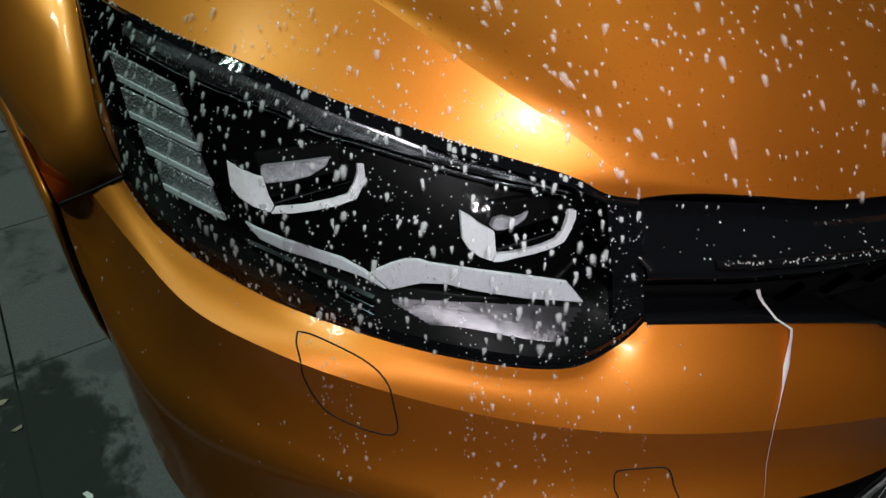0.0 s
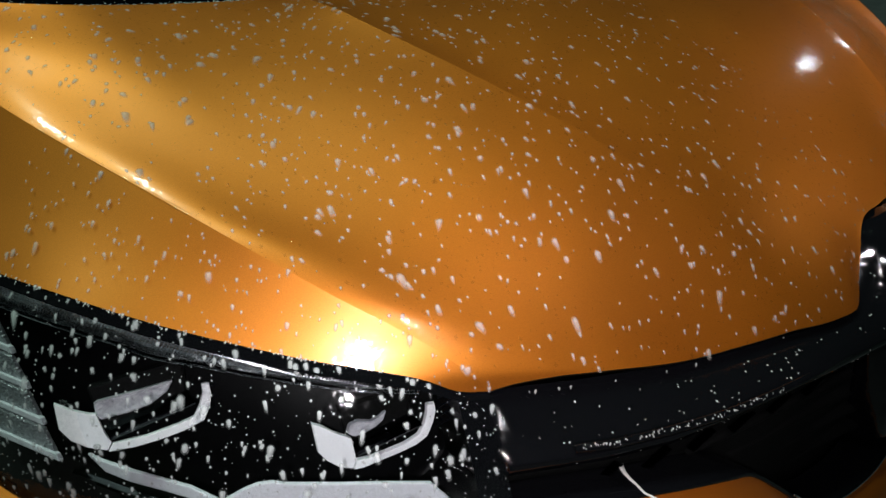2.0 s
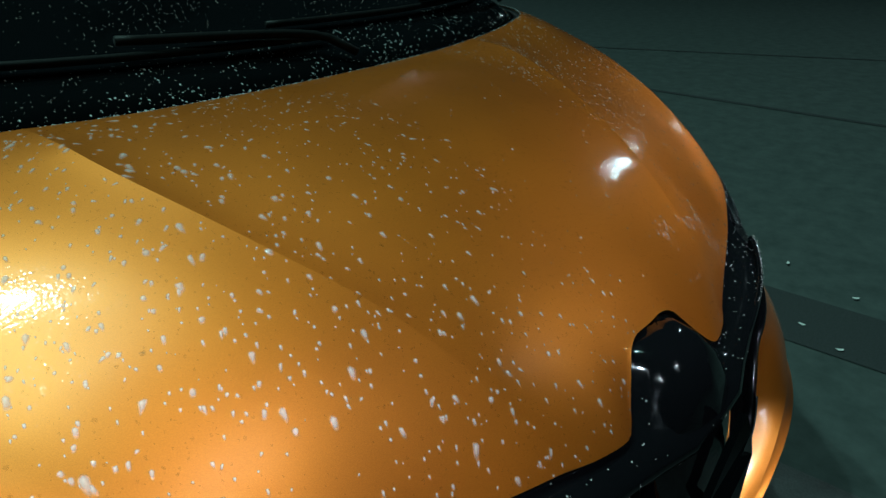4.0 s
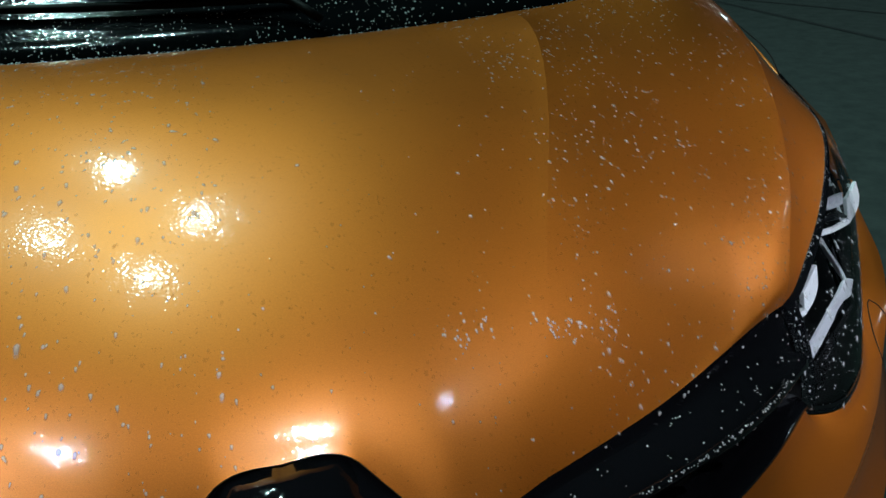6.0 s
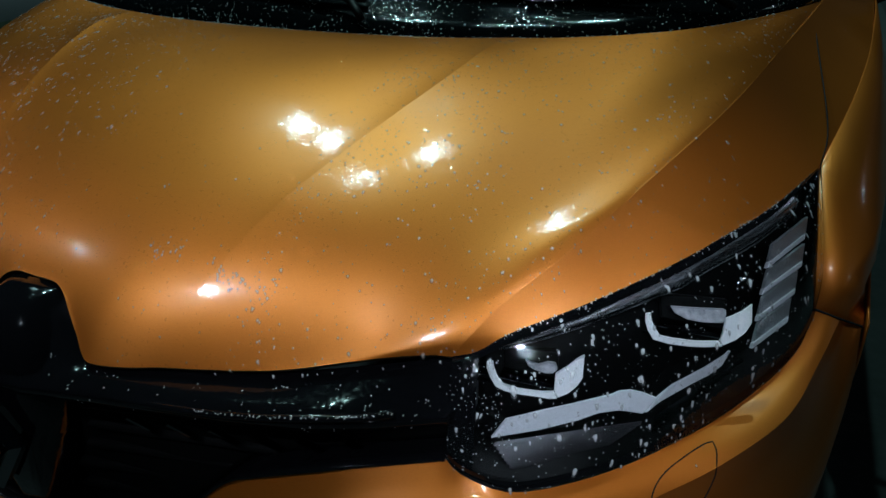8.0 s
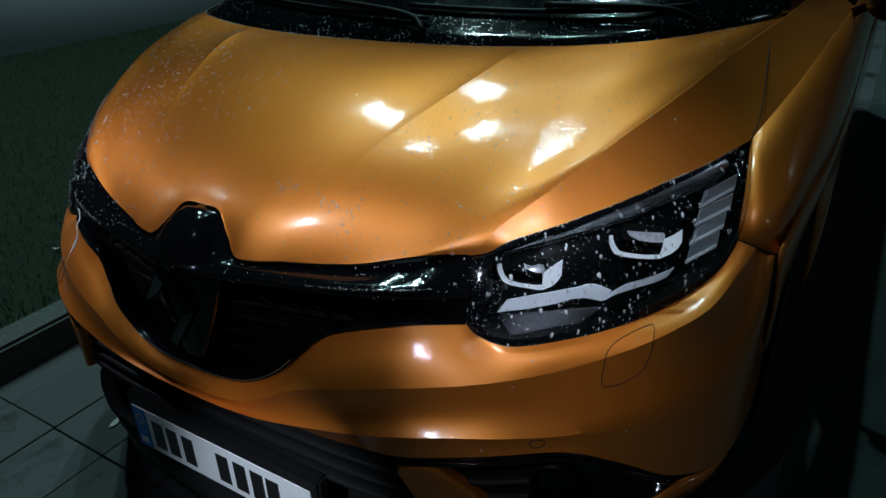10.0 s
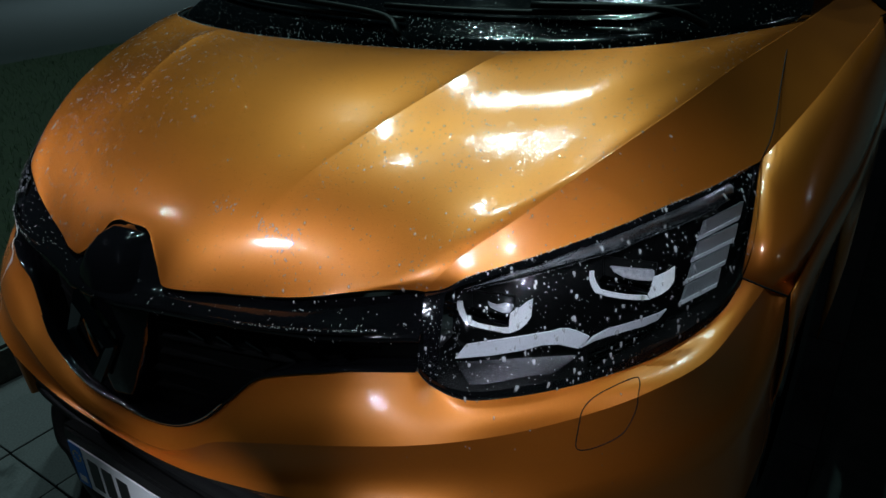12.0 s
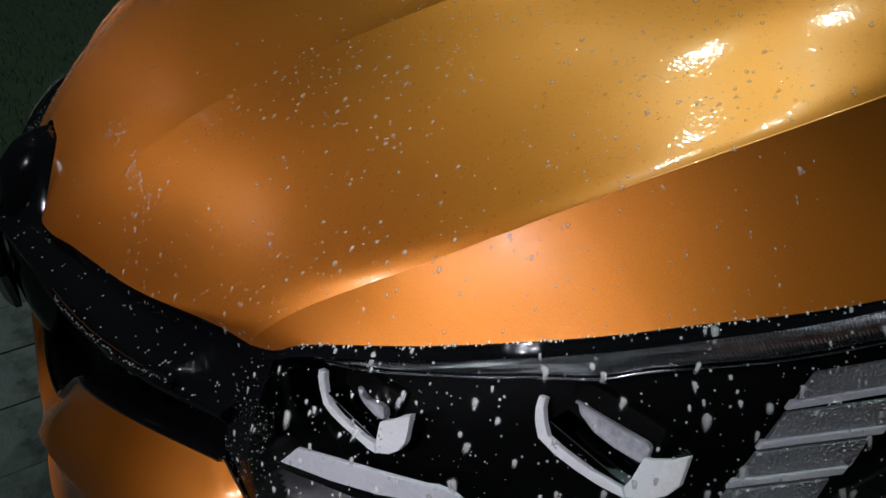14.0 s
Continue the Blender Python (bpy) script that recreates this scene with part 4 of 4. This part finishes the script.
# rear quarters and roof rails close the body to the tail
for side in (1, -1):
    upper = spline([(0.695, 3.45, 1.608), (0.690, 3.85, 1.560), (0.678, 4.19, 1.468), (0.684, 4.54, 1.0), (0.720, 4.61, 0.50)], 24)
    lower = spline([(0.820, 3.58, 1.16), (0.850, 3.92, 1.15), (0.862, 4.24, 1.12), (0.872, 4.30, 0.87), (0.872, 4.31, 0.30)], 24)
    sheet("rear_quarter", [flip(r, side) for r in (upper, 0.5 * upper + 0.5 * lower + (0.030, 0.02, 0.01), lower)], PAINT, car, "", 0.003)
    rail = spline([(0.722, 1.99, 1.590), (0.706, 2.49, 1.621), (0.699, 3.48, 1.609)], 16)
    sheet("roof_rail", [flip(r, side) for r in (rail, rail + (0.006, 0, -0.02), spline([(0.700, 1.80, 1.562), (0.692, 2.5, 1.598), (0.683, 3.5, 1.548)], 16))], SATIN_BLACK, car, "", 0.003)


def on_screen(x, s):
    c = cowl(np.array([abs(x)]))[0]
    return np.array((x * (1 - 0.10 * s), c[1] * (1 - 0.20 * s) + 0.016 + 1.15 * s, c[2] - 0.014 + 0.56 * s - 0.06 * s * s))


for x0, x1, s0, s1 in ((-0.62, 0.10, 0.105, 0.075), (0.02, 0.66, 0.115, 0.085)):
    blade = [on_screen(x0 + (x1 - x0) * f, s0 + (s1 - s0) * f) + (0, -0.006, 0.012) for f in np.linspace(0, 1, 9)]
    wiper = tube("wiper_blade", blade, 0.006, SATIN_BLACK, car, "black wiper resting on the screen", n=24)
    arm = [on_screen(x1 + 0.02, 0.02) + (0, 0, 0.02), on_screen(x1 - 0.05, 0.06) + (0, -0.004, 0.03), on_screen(x0 + 0.55 * (x1 - x0), 0.098) + (0, -0.006, 0.026)]
    tube("wiper_arm", arm, 0.007, SATIN_BLACK, wiper, n=16)

# ---------------------------------------------------------------- water and foam on the car
def drops(name, label, places, normals, radii, stretch, height=0.45, seed=1, mat=None):
    """Many small domes of soapy water lying on a surface, drawn out downhill."""
    rng = np.random.default_rng(seed)
    places, normals, radii, stretch = (np.array(a, float) for a in (places, normals, radii, stretch))
    n = normals / np.linalg.norm(normals, axis=1)[:, None]
    down = np.array((0, 0, -1.0)) - n * (-n[:, 2:3])
    down += rng.normal(0, 0.12, down.shape)
    down -= n * (down * n).sum(1)[:, None]
    down /= np.linalg.norm(down, axis=1)[:, None] + 1e-9
    over = np.cross(n, down)
    k = 8
    verts, faces = [], []
    wob = rng.uniform(0.8, 1.2, (len(places), k))
    for ring, (size, lift) in enumerate(((1.15, -0.05), (0.66, 0.6))):
        for j in range(k):
            w = math.tau * j / k
            c = math.cos(w)
            tail = np.where(c < 0, stretch * 1.3, 1.0)
            verts.append(places + size * radii[:, None] * wob[:, j : j + 1] * (-c * tail[:, None] * down * 1.0 + math.sin(w) * over) + n * (lift * height * radii)[:, None])
    verts.append(places + n * (height * radii)[:, None])
    v = np.stack(verts, 1).reshape(-1, 3)
    m = 2 * k + 1
    face = [(j, (j + 1) % k, k + (j + 1) % k, k + j) for j in range(k)] + [(k + j, k + (j + 1) % k, 2 * k) for j in range(k)]
    faces = [tuple(i * m + a for a in f) for i in range(len(places)) for f in face]
    me = bpy.data.meshes.new(name)
    me.from_pydata(v.tolist(), [], faces)
    me.polygons.foreach_set("use_smooth", [True] * len(me.polygons))
    me.materials.append(mat or DROP)
    thickness = me.attributes.new("thickness", "FLOAT", "POINT")
    thickness.data.foreach_set("value", ([0.0] * k + [0.45] * k + [1.0]) * len(places))
    return tagged(new(name, me), label, "water drops", "", "stuff")


def scatter(rows, count, keep, rng):
    """Random places on a surface given by rows, with outward normals; keep gives the chance at a place."""
    rows = np.array(rows)
    a, b = rows.shape[0] - 1, rows.shape[1] - 1
    area = np.linalg.norm(np.cross(rows[1:, :-1] - rows[:-1, :-1], rows[:-1, 1:] - rows[:-1, :-1]), axis=2).ravel()
    pick = rng.choice(a * b, count, p=area / area.sum())
    i, j = pick // b, pick % b
    u, w = rng.uniform(0, 1, (2, count, 1))
    p00, p10, p01, p11 = rows[i, j], rows[i + 1, j], rows[i, j + 1], rows[i + 1, j + 1]
    p = (1 - u) * (1 - w) * p00 + u * (1 - w) * p10 + (1 - u) * w * p01 + u * w * p11
    n = np.cross(p10 - p00, p01 - p00)
    good = np.linalg.norm(n, axis=1) > 1e-12
    chance = np.array([keep(*q) for q in p])
    good &= rng.uniform(0, 1, count) < chance
    return p[good], n[good]


rng = np.random.default_rng(7)
hood_grid = np.array(mirror(half))


def face_out(p, n, towards):
    s = np.sign((n * np.array(towards)).sum(1))
    return n * np.where(s == 0, 1, s)[:, None]


def hood_keep(x, y, z):
    if x < -0.02:
        return 0.55 if noise.noise((x * 6, y * 6, 3)) > -0.25 else 0.3
    if x > 0.27:
        return 0.95 if noise.noise((x * 7, y * 7, 9)) > -0.1 else 0.3
    return 0.12


p, n = scatter(hood_grid, 5800, hood_keep, rng)
n = face_out(p, n, (0, -0.2, 1))
r = np.minimum(rng.lognormal(math.log(0.00140), 0.42, len(p)), 0.0036) * np.interp(p[:, 0], [-0.35, -0.15, 0.1, 0.25, 0.45], [1.12, 0.85, 0.52, 0.76, 0.76])
tear = np.where(p[:, 0] < 0, rng.uniform(1.0, 2.6, len(p)), rng.uniform(1.0, 1.6, len(p)))
cloudy = p[:, 0] + rng.normal(0, 0.06, len(p)) < 0.06
drops("hood_drops", "whitish soapy water drops on the orange hood", p[cloudy], n[cloudy], r[cloudy], tear[cloudy], 0.30, 2, THIN_DROP)
drops("hood_drops", "faint soapy water drops on the orange hood", p[~cloudy], n[~cloudy], r[~cloudy], tear[~cloudy], 0.34, 2, FAINT_DROP)
p, n = scatter(hood_grid, 12000, lambda x, y, z: 0.95 if noise.noise((x * 9, y * 9, 5)) > -0.15 else 0.45, rng)
n = face_out(p, n, (0, -0.2, 1))
drops("hood_beads", "fine clear beads of water all over the hood", p, n, np.minimum(rng.lognormal(math.log(0.00055), 0.45, len(p)), 0.0016), rng.uniform(1.0, 1.4, len(p)), 0.32, 3, WATER)
for side in (1, -1):
    rows = [flip((1 - s) * flank_high + s * flank_low, side)[:48] for s in np.linspace(0, 1, 10)]
    p, n = scatter(rows, 150 if side > 0 else 260, lambda x, y, z: 0.7, rng)
    n = face_out(p, n, (side * 0.5, -0.3, 0.8))
    drops("flank_drops", "soapy drops running down the hood flank", p, n, rng.lognormal(math.log(0.0011 if side < 0 else 0.0007), 0.4, len(p)), rng.uniform(1.2, 2.6, len(p)), 0.25, 4, THIN_DROP)
    p, n = scatter(cover_rows[side], 520 if side > 0 else 900, lambda x, y, z: 0.9, rng)
    n = face_out(p, n, (side * 0.4, -0.9, 0.2))
    big = rng.uniform(0, 1, len(p)) < (0.36 if side > 0 else 0.46)
    r = np.where(big, rng.lognormal(math.log(0.00185 if side > 0 else 0.0019), 0.30, len(p)), rng.uniform(0.0005, 0.0013, len(p)))
    drops("headlight_drops", "grey-white soapy drops on the headlight cover", p + n / np.linalg.norm(n, axis=1)[:, None] * 0.0006, n, r, np.where(big, rng.uniform(1.0, 3.2, len(p)), 1.0), 0.14, 5, CLEAR_DROP)
    p, n = scatter(cover_rows[side], 620 if side < 0 else 420, lambda x, y, z: 0.9 if noise.noise((x * 14, z * 14, 4)) > -0.2 else 0.3, rng)
    n = face_out(p, n, (side * 0.4, -0.9, 0.2))
    drops("headlight_mist", "fine spray of tiny drops on the headlight cover", p + n / np.linalg.norm(n, axis=1)[:, None] * 0.0005, n, rng.uniform(0.00025, 0.00055, len(p)), rng.uniform(1.0, 1.4, len(p)), 0.4, 13, GLINT_MIST)
    rows = [flip(r[40:86], side) for r in half_bumper[:19]]
    trails = (0.545, 0.60, 0.622, 0.640, 0.655, 0.668, 0.745, 0.760)
    p, n = scatter(rows, 260 if side > 0 else 3600, lambda x, y, z: 0.9 * max(math.exp(-((abs(x) - c) / 0.0045) ** 2) for c in trails) + 0.04, rng)
    n = face_out(p, n, (side * 0.4, -0.9, 0.2))
    drops("bumper_drops", "thin soapy drops running down the bumper", p, n, np.minimum(rng.lognormal(math.log(0.0008), 0.45, len(p)), 0.002), rng.uniform(1.2, 3.0, len(p)), 0.25, 6, THIN_DROP)
p, n = scatter(np.array(mirror(surround))[2:7], 300, lambda x, y, z: 0.8 if abs(x) > 0.1 else 0.25, rng)
n = face_out(p, n, (0, -0.9, 0.4))
p = p + n / np.linalg.norm(n, axis=1)[:, None] * 0.0011
drops("grille_drops", "small bright drops on the black grille surround", p, n, rng.uniform(0.0004, 0.0011, len(p)), rng.uniform(1.0, 1.4, len(p)), 0.5, 7)
p, n = scatter(np.array(mirror(glass))[:6], 3600, lambda x, y, z: 0.9 if noise.noise((x * 5, y * 16, 2)) > -0.15 else 0.35, rng)
n = face_out(p, n, (0, -0.5, 0.9))
p = p + n / np.linalg.norm(n, axis=1)[:, None] * 0.0027
drops("screen_drops", "fine drops on the dark windscreen", p, n, rng.uniform(0.0003, 0.0009, len(p)), rng.uniform(1.0, 1.8, len(p)), 0.5, 8, THIN_DROP)
# splashes along the foot of the screen, their glints whitened into the colour
p, n = scatter(np.array(mirror(glass))[:3], 1500, lambda x, y, z: (0.9 if noise.noise((x * 11, y * 30, 7)) > 0.05 else 0.12) * math.exp(-((x - 0.15) / 0.42) ** 2), rng)
n = face_out(p, n, (0, -0.5, 0.9))
drops("screen_splashes", "beads of water coloured glint-white at the foot of the windscreen", p + n / np.linalg.norm(n, axis=1)[:, None] * 0.0027, n, rng.uniform(0.0005, 0.0013, len(p)), rng.uniform(1.0, 2.4, len(p)), 0.4, 17, GLINT_MIST)
# beads along the ledge of the grille
for side in (1, -1):
    line = spline(flip([(0.27, 0.026, 0.8125), (0.30, 0.034, 0.8132), (0.34, 0.044, 0.8148), (0.43, 0.079, 0.8188), (0.468, 0.101, 0.8198)], side), 300)
    pick = line[rng.choice(300, 100)] + rng.normal(0, 0.0010, (100, 3))
    drops("ledge_drops", "bright beads of water along the black grille ledge", pick, np.tile((0, -0.7, 0.7), (100, 1)), rng.uniform(0.0004, 0.0010, 100), rng.uniform(1.0, 1.4, 100), 0.6, 12)
# water caught along the hood's rear edge
line = cowl(np.linspace(0, 0.78, 900))
picks = np.vstack([line[rng.choice(900, 520)] * (-1, 1, 1), line[rng.choice(900, 260)]]) + (0, 0.001, 0.0)
drops("rear_edge_drops", "beads of water coloured glint-white along the hood's rear edge", picks + rng.normal(0, 0.0007, picks.shape), np.tile((0, -0.2, 1.0), (len(picks), 1)), rng.uniform(0.0004, 0.0012, len(picks)), rng.uniform(1.0, 1.5, len(picks)), 0.5, 14, GLINT_MIST)
# drops hanging from the hood's edge
lip_pts = spline(EDGE_OUT, 60)
picks = np.vstack([lip_pts[rng.choice(60, 12)] * (s, 1, 1) for s in (1, -1)])
drops("edge_drops", "soapy drops hanging from the hood edge", picks + (0, -0.002, -0.003), np.tile((0, -0.9, 0.2), (len(picks), 1)), rng.uniform(0.0009, 0.0020, len(picks)), rng.uniform(1, 1.6, len(picks)), 0.5, 9)
# spray on the black inner ends of the headlights
for side in (1, -1):
    p, n = scatter([r[:7] for r in cover_rows[side]], 170 if side > 0 else 90, lambda x, y, z: 0.95 if noise.noise((x * 30, z * 30, 6)) > -0.1 else 0.3, rng)
    n = face_out(p, n, (side * 0.2, -0.9, 0.3))
    drops("spray_drops", "spray coloured glint-white on the black inner end of the headlight", p + n / np.linalg.norm(n, axis=1)[:, None] * 0.0006, n, rng.uniform(0.0002, 0.0006, len(p)), rng.uniform(1.0, 1.5, len(p)), 0.4, 15, GLINT_MIST)
# thin pinkish film in small patches on the nose of the hood
nose = [(0.151, 0.131), (0.172, 0.136), (0.231, 0.130), (0.262, 0.133), (0.290, 0.136)]
p, n = scatter(hood_grid, 40000, lambda x, y, z: max(math.exp(-(((x - a) / 0.014) ** 2 + ((y - b) / 0.010) ** 2)) for a, b in nose) * (0.95 if noise.noise((x * 60, y * 60, 8)) > -0.05 else 0.1), rng)
n = face_out(p, n, (0, -0.2, 1))
drops("nose_film", "thin pinkish film on the nose of the hood", p, n, rng.uniform(0.0006, 0.0018, len(p)), rng.uniform(1.0, 2.0, len(p)), 0.15, 16, THIN_DROP)
# rims of foam along the top of the headlights
for side in (1, -1):
    line = spline(LAMP_TOP, 200)[20:190]
    pick = line[rng.choice(170, 150)] * (side, 1, 1) + rng.normal(0, 0.0010, (150, 3))
    drops("seam_foam", "foam caught along the gap above the headlight", pick, np.tile((side * 0.3, -0.3, 0.9), (150, 1)), rng.uniform(0.0004, 0.0012, 150), rng.uniform(1.0, 1.8, 150), 0.4, 10)


# a run of foam from the grille over the bumper
def run_of_foam(path, widths, label):
    pts = spline(path, 26)
    w = np.interp(np.linspace(0, 1, 26), np.linspace(0, 1, len(widths)), widths)
    rows = []
    for f, lift in ((-1, 0.0), (-0.5, 0.7), (0, 1.0), (0.5, 0.7), (1, 0.0)):
        rows.append(pts + np.stack([f * w, -0.0004 - 0.5 * lift * w, 0.1 * w], 1))
    return tagged(sheet("foam_run", rows, FOAM, None, "", 0.0), label, "foam", "", "stuff")


run_of_foam([(-0.436, 0.080, 0.792), (-0.432, 0.076, 0.781), (-0.426, 0.070, 0.772), (-0.424, 0.060, 0.766), (-0.413, 0.050, 0.757), (-0.412, 0.048, 0.748), (-0.418, 0.040, 0.727), (-0.429, 0.029, 0.708), (-0.443, 0.016, 0.677), (-0.445, 0.007, 0.638), (-0.451, -0.007, 0.606)], (0.0026, 0.0012, 0.0013, 0.0020, 0.0048, 0.0009, 0.0005, 0.0004, 0.0004, 0.0003, 0.0002), "white foam run over the grille edge and bumper")


# ---------------------------------------------------------------- ground
def flat(name, corners, mat, label, category):
    ob = link_mesh(name, corners, [tuple(range(len(corners)))], mat, None, "", False)
    return tagged(ob, label, category, "", "structure")


flat("ground", [(-60, -40, -0.09), (60, -40, -0.09), (60, 80, -0.09), (-60, 80, -0.09)], JOINT, "dark earth under everything", "ground")
flat("road", [(-60, -40, -0.02), (-7.0, -40, -0.02), (-6.9, 4.0, -0.02), (-6.3, 80, -0.02), (-60, 80, -0.02)], ASPHALT, "dark asphalt road beyond the lawn", "road")
flat("lawn", [(-7.05, -40, 0.06), (-1.385, -40, 0.06), (-1.385, 80, 0.06), (-6.35, 80, 0.06), (-6.95, 4.0, 0.06)], SOIL, "dark lawn beside the parking place", "lawn")
blades, bfaces = [], []
g = np.random.default_rng(11)
for _ in range(34000):
    x, y = -1.40 - 5.5 * g.uniform() ** 1.8, g.uniform(-1.2, 7.0)
    a, h, w = g.uniform(0, math.tau), g.uniform(0.02, 0.05), 0.0022
    lx, ly = g.normal(0, 0.02, 2)
    i = len(blades)
    blades += [(x - w * math.cos(a), y - w * math.sin(a), 0.055), (x + w * math.cos(a), y + w * math.sin(a), 0.055), (x + lx, y + ly, 0.06 + h)]
    bfaces.append((i, i + 1, i + 2))
me = bpy.data.meshes.new("grass")
me.from_pydata(blades, [], bfaces)
me.materials.append(GRASS)
tagged(new("grass", me), "short dark green grass on the lawn", "grass", "", "stuff")

kerb = tagged(new("kerb"), "grey concrete kerb stones along the lawn", "kerb", "", "structure")
bm = bmesh.new()
box(bm, (0, 0, 0.02), (0.135, 0.992, 0.20), None, 0.012)
me = bpy.data.meshes.new("kerb_stone")
bm.to_mesh(me)
bm.free()
me.materials.append(KERB)
for k in range(-6, 12):
    ob = new("kerb_stone", me)
    ob.parent, ob.location = kerb, (-1.315 + g.normal(0, 0.003), k * 1.0 + 0.3, g.normal(0, 0.003))

pavement = flat("pavement", [(-1.25, -40, -0.012), (60, -40, -0.012), (60, 80, -0.012), (-1.25, 80, -0.012)], JOINT, "paved parking place of grey concrete slabs", "pavement")
flat("driveway", [(0.99, -40, -0.004), (60, -40, -0.004), (60, 80, -0.004), (0.99, 80, -0.004)], CONCRETE, "damp grey concrete beside the slabs", "driveway")
# a darker strip and two joints run along the concrete
flat("gutter", [(1.61, -40, 0.0), (1.96, -40, 0.0), (1.96, 80, 0.0), (1.61, 80, 0.0)], ASPHALT, "dark strip along the concrete", "gutter")
for x, lean in ((4.80, 0.0), (7.9, -0.45)):
    flat("joint", [(x - 0.03 - 40 * lean, -40, 0.0), (x + 0.03 - 40 * lean, -40, 0.0), (x + 0.03 + 40 * lean, 40, 0.0), (x - 0.03 + 40 * lean, 40, 0.0)], ASPHALT, "dark joint in the concrete", "joint")
SX, SY = 0.235, 0.575
shapes = []
for k in range(6):
    bm = bmesh.new()
    box(bm, (0, 0, 0), (SX - 0.004, SY - 0.004, 0.05))
    for v in bm.verts:
        v.co += Vector((g.normal(0, 0.0008), g.normal(0, 0.0008), g.normal(0, 0.0006)))
    bmesh.ops.bevel(bm, geom=list(bm.edges), offset=0.0015, segments=1, affect="EDGES")
    me = bpy.data.meshes.new("slab")
    bm.to_mesh(me)
    bm.free()
    me.materials.append(SLAB)
    shapes.append(me)
rest_v, rest_f = [], []
count = 0
for i in range(-1, 9):
    for j in range(-14, 40):
        x, y = -1.125 + SX * (i + 0.5), 0.05 + SY * (j + 0.5)
        near = x < -0.3 and -2.6 < y < 10
        z = -0.025 + g.normal(0, 0.0015)
        if near and count < 300:
            ob = new("slab", shapes[g.integers(6)])
            ob.parent, ob.location = pavement, (x, y, z)
            count += 1
        else:
            n = len(rest_v)
            a, b = SX / 2 - 0.002, SY / 2 - 0.002
            for dx, dy, dz in ((-a, -b, 0.025), (a, -b, 0.025), (a, b, 0.025), (-a, b, 0.025), (-a, -b, 0.0), (a, -b, 0.0), (a, b, 0.0), (-a, b, 0.0)):
                rest_v.append((x + dx, y + dy, z + dz))
            rest_f += [(n, n + 1, n + 2, n + 3)] + [(n + q, n + 4 + q, n + 4 + (q + 1) % 4, n + (q + 1) % 4) for q in range(4)]
me = bpy.data.meshes.new("far_slabs")
me.from_pydata(rest_v, [], rest_f)
me.materials.append(SLAB)
ob = tagged(new("far_slabs", me), "", "", "", "stuff")
ob.parent = pavement

# a dark wet patch left on the slabs, soaked in and fading at its rim
where = noise_tex(WET, 14.0, 6.0, 0.65)
place = node(WET, "ShaderNodeVectorMath")
place.operation = "MULTIPLY"
place.inputs[1].default_value = (0.45 / 0.135, 0.45 / 0.30, 0)
link(WET, coords(WET), "Object", place, 0)
reach = node(WET, "ShaderNodeVectorMath")
reach.operation = "LENGTH"
link(WET, place, 0, reach, 0)
uneven = node(WET, "ShaderNodeMath")
uneven.operation = "ADD"
link(WET, reach, "Value", uneven, 0)
link(WET, where, "Fac", uneven, 1)
fade = ramp(WET, uneven, 0, [(0.0, (0.8, 0.8, 0.8)), (1.0, (0.8, 0.8, 0.8))])
fade.color_ramp.elements[0].position = 0.84
fade.color_ramp.elements[1].color = (0, 0, 0, 1)
link(WET, fade, "Color", shader(WET), "Alpha")
patch_ob = link_mesh("water_patch", [(-0.16, -0.36, 0), (0.16, -0.36, 0), (0.16, 0.36, 0), (-0.16, 0.36, 0)], [(0, 1, 2, 3)], WET, None, "", False)
patch_ob.location = (-1.10, 0.90, 0.0042)
tagged(patch_ob, "dark patch of water spilt on the slabs", "puddle", "", "stuff")

# scraps on the slabs
for k, (x, y, s, mat) in enumerate(((-0.74, 0.15, 0.022, PAPER), (-1.13, 1.86, 0.016, PAPER), (-1.17, 1.36, 0.017, LEAF), (-1.19, 1.25, 0.012, LEAF), (-1.16, 1.12, 0.017, LEAF), (-1.14, 1.03, 0.011, LEAF), (-1.20, 0.98, 0.014, LEAF), (-1.05, 0.80, 0.012, PAPER), (-1.62, 0.55, 0.015, PAPER), (-1.70, 0.20, 0.018, LEAF), (-1.9, 0.7, 0.015, PAPER), (1.74, 0.20, 0.013, PAPER), (1.65, 0.06, 0.013, PAPER), (2.20, 0.38, 0.013, PAPER), (2.06, 0.10, 0.013, PAPER), (1.51, 0.21, 0.014, PAPER))):
    a = g.uniform(0, math.tau)
    z = 0.004 if x > -1.25 else 0.075
    c, d = math.cos(a), math.sin(a)
    ring = []
    for u, w in ((-1, -0.3), (0.2, -0.45), (1, 0.0), (0.3, 0.42), (-0.8, 0.35)):
        ring.append((x + s * (u * c - w * d), y + s * (u * d + w * c), z + 0.004 * abs(u)))
    scrap = plate_of("paper_scrap" if mat is PAPER else "dry_leaf", ring, 0.001, mat, None)
    tagged(scrap, "small white paper scrap lying on the ground" if mat is PAPER else "pale dry leaf lying on the slabs", "litter")

# things behind the windscreen
sheet_ob = plate_of("paper_sheet", [(0.22, 0.92, 1.085), (0.42, 0.95, 1.085), (0.42, 1.0, 1.09), (0.22, 0.97, 1.09)], 0.002, PAPER, None)
tagged(sheet_ob, "white sheet of paper on the dashboard behind the screen", "paper")
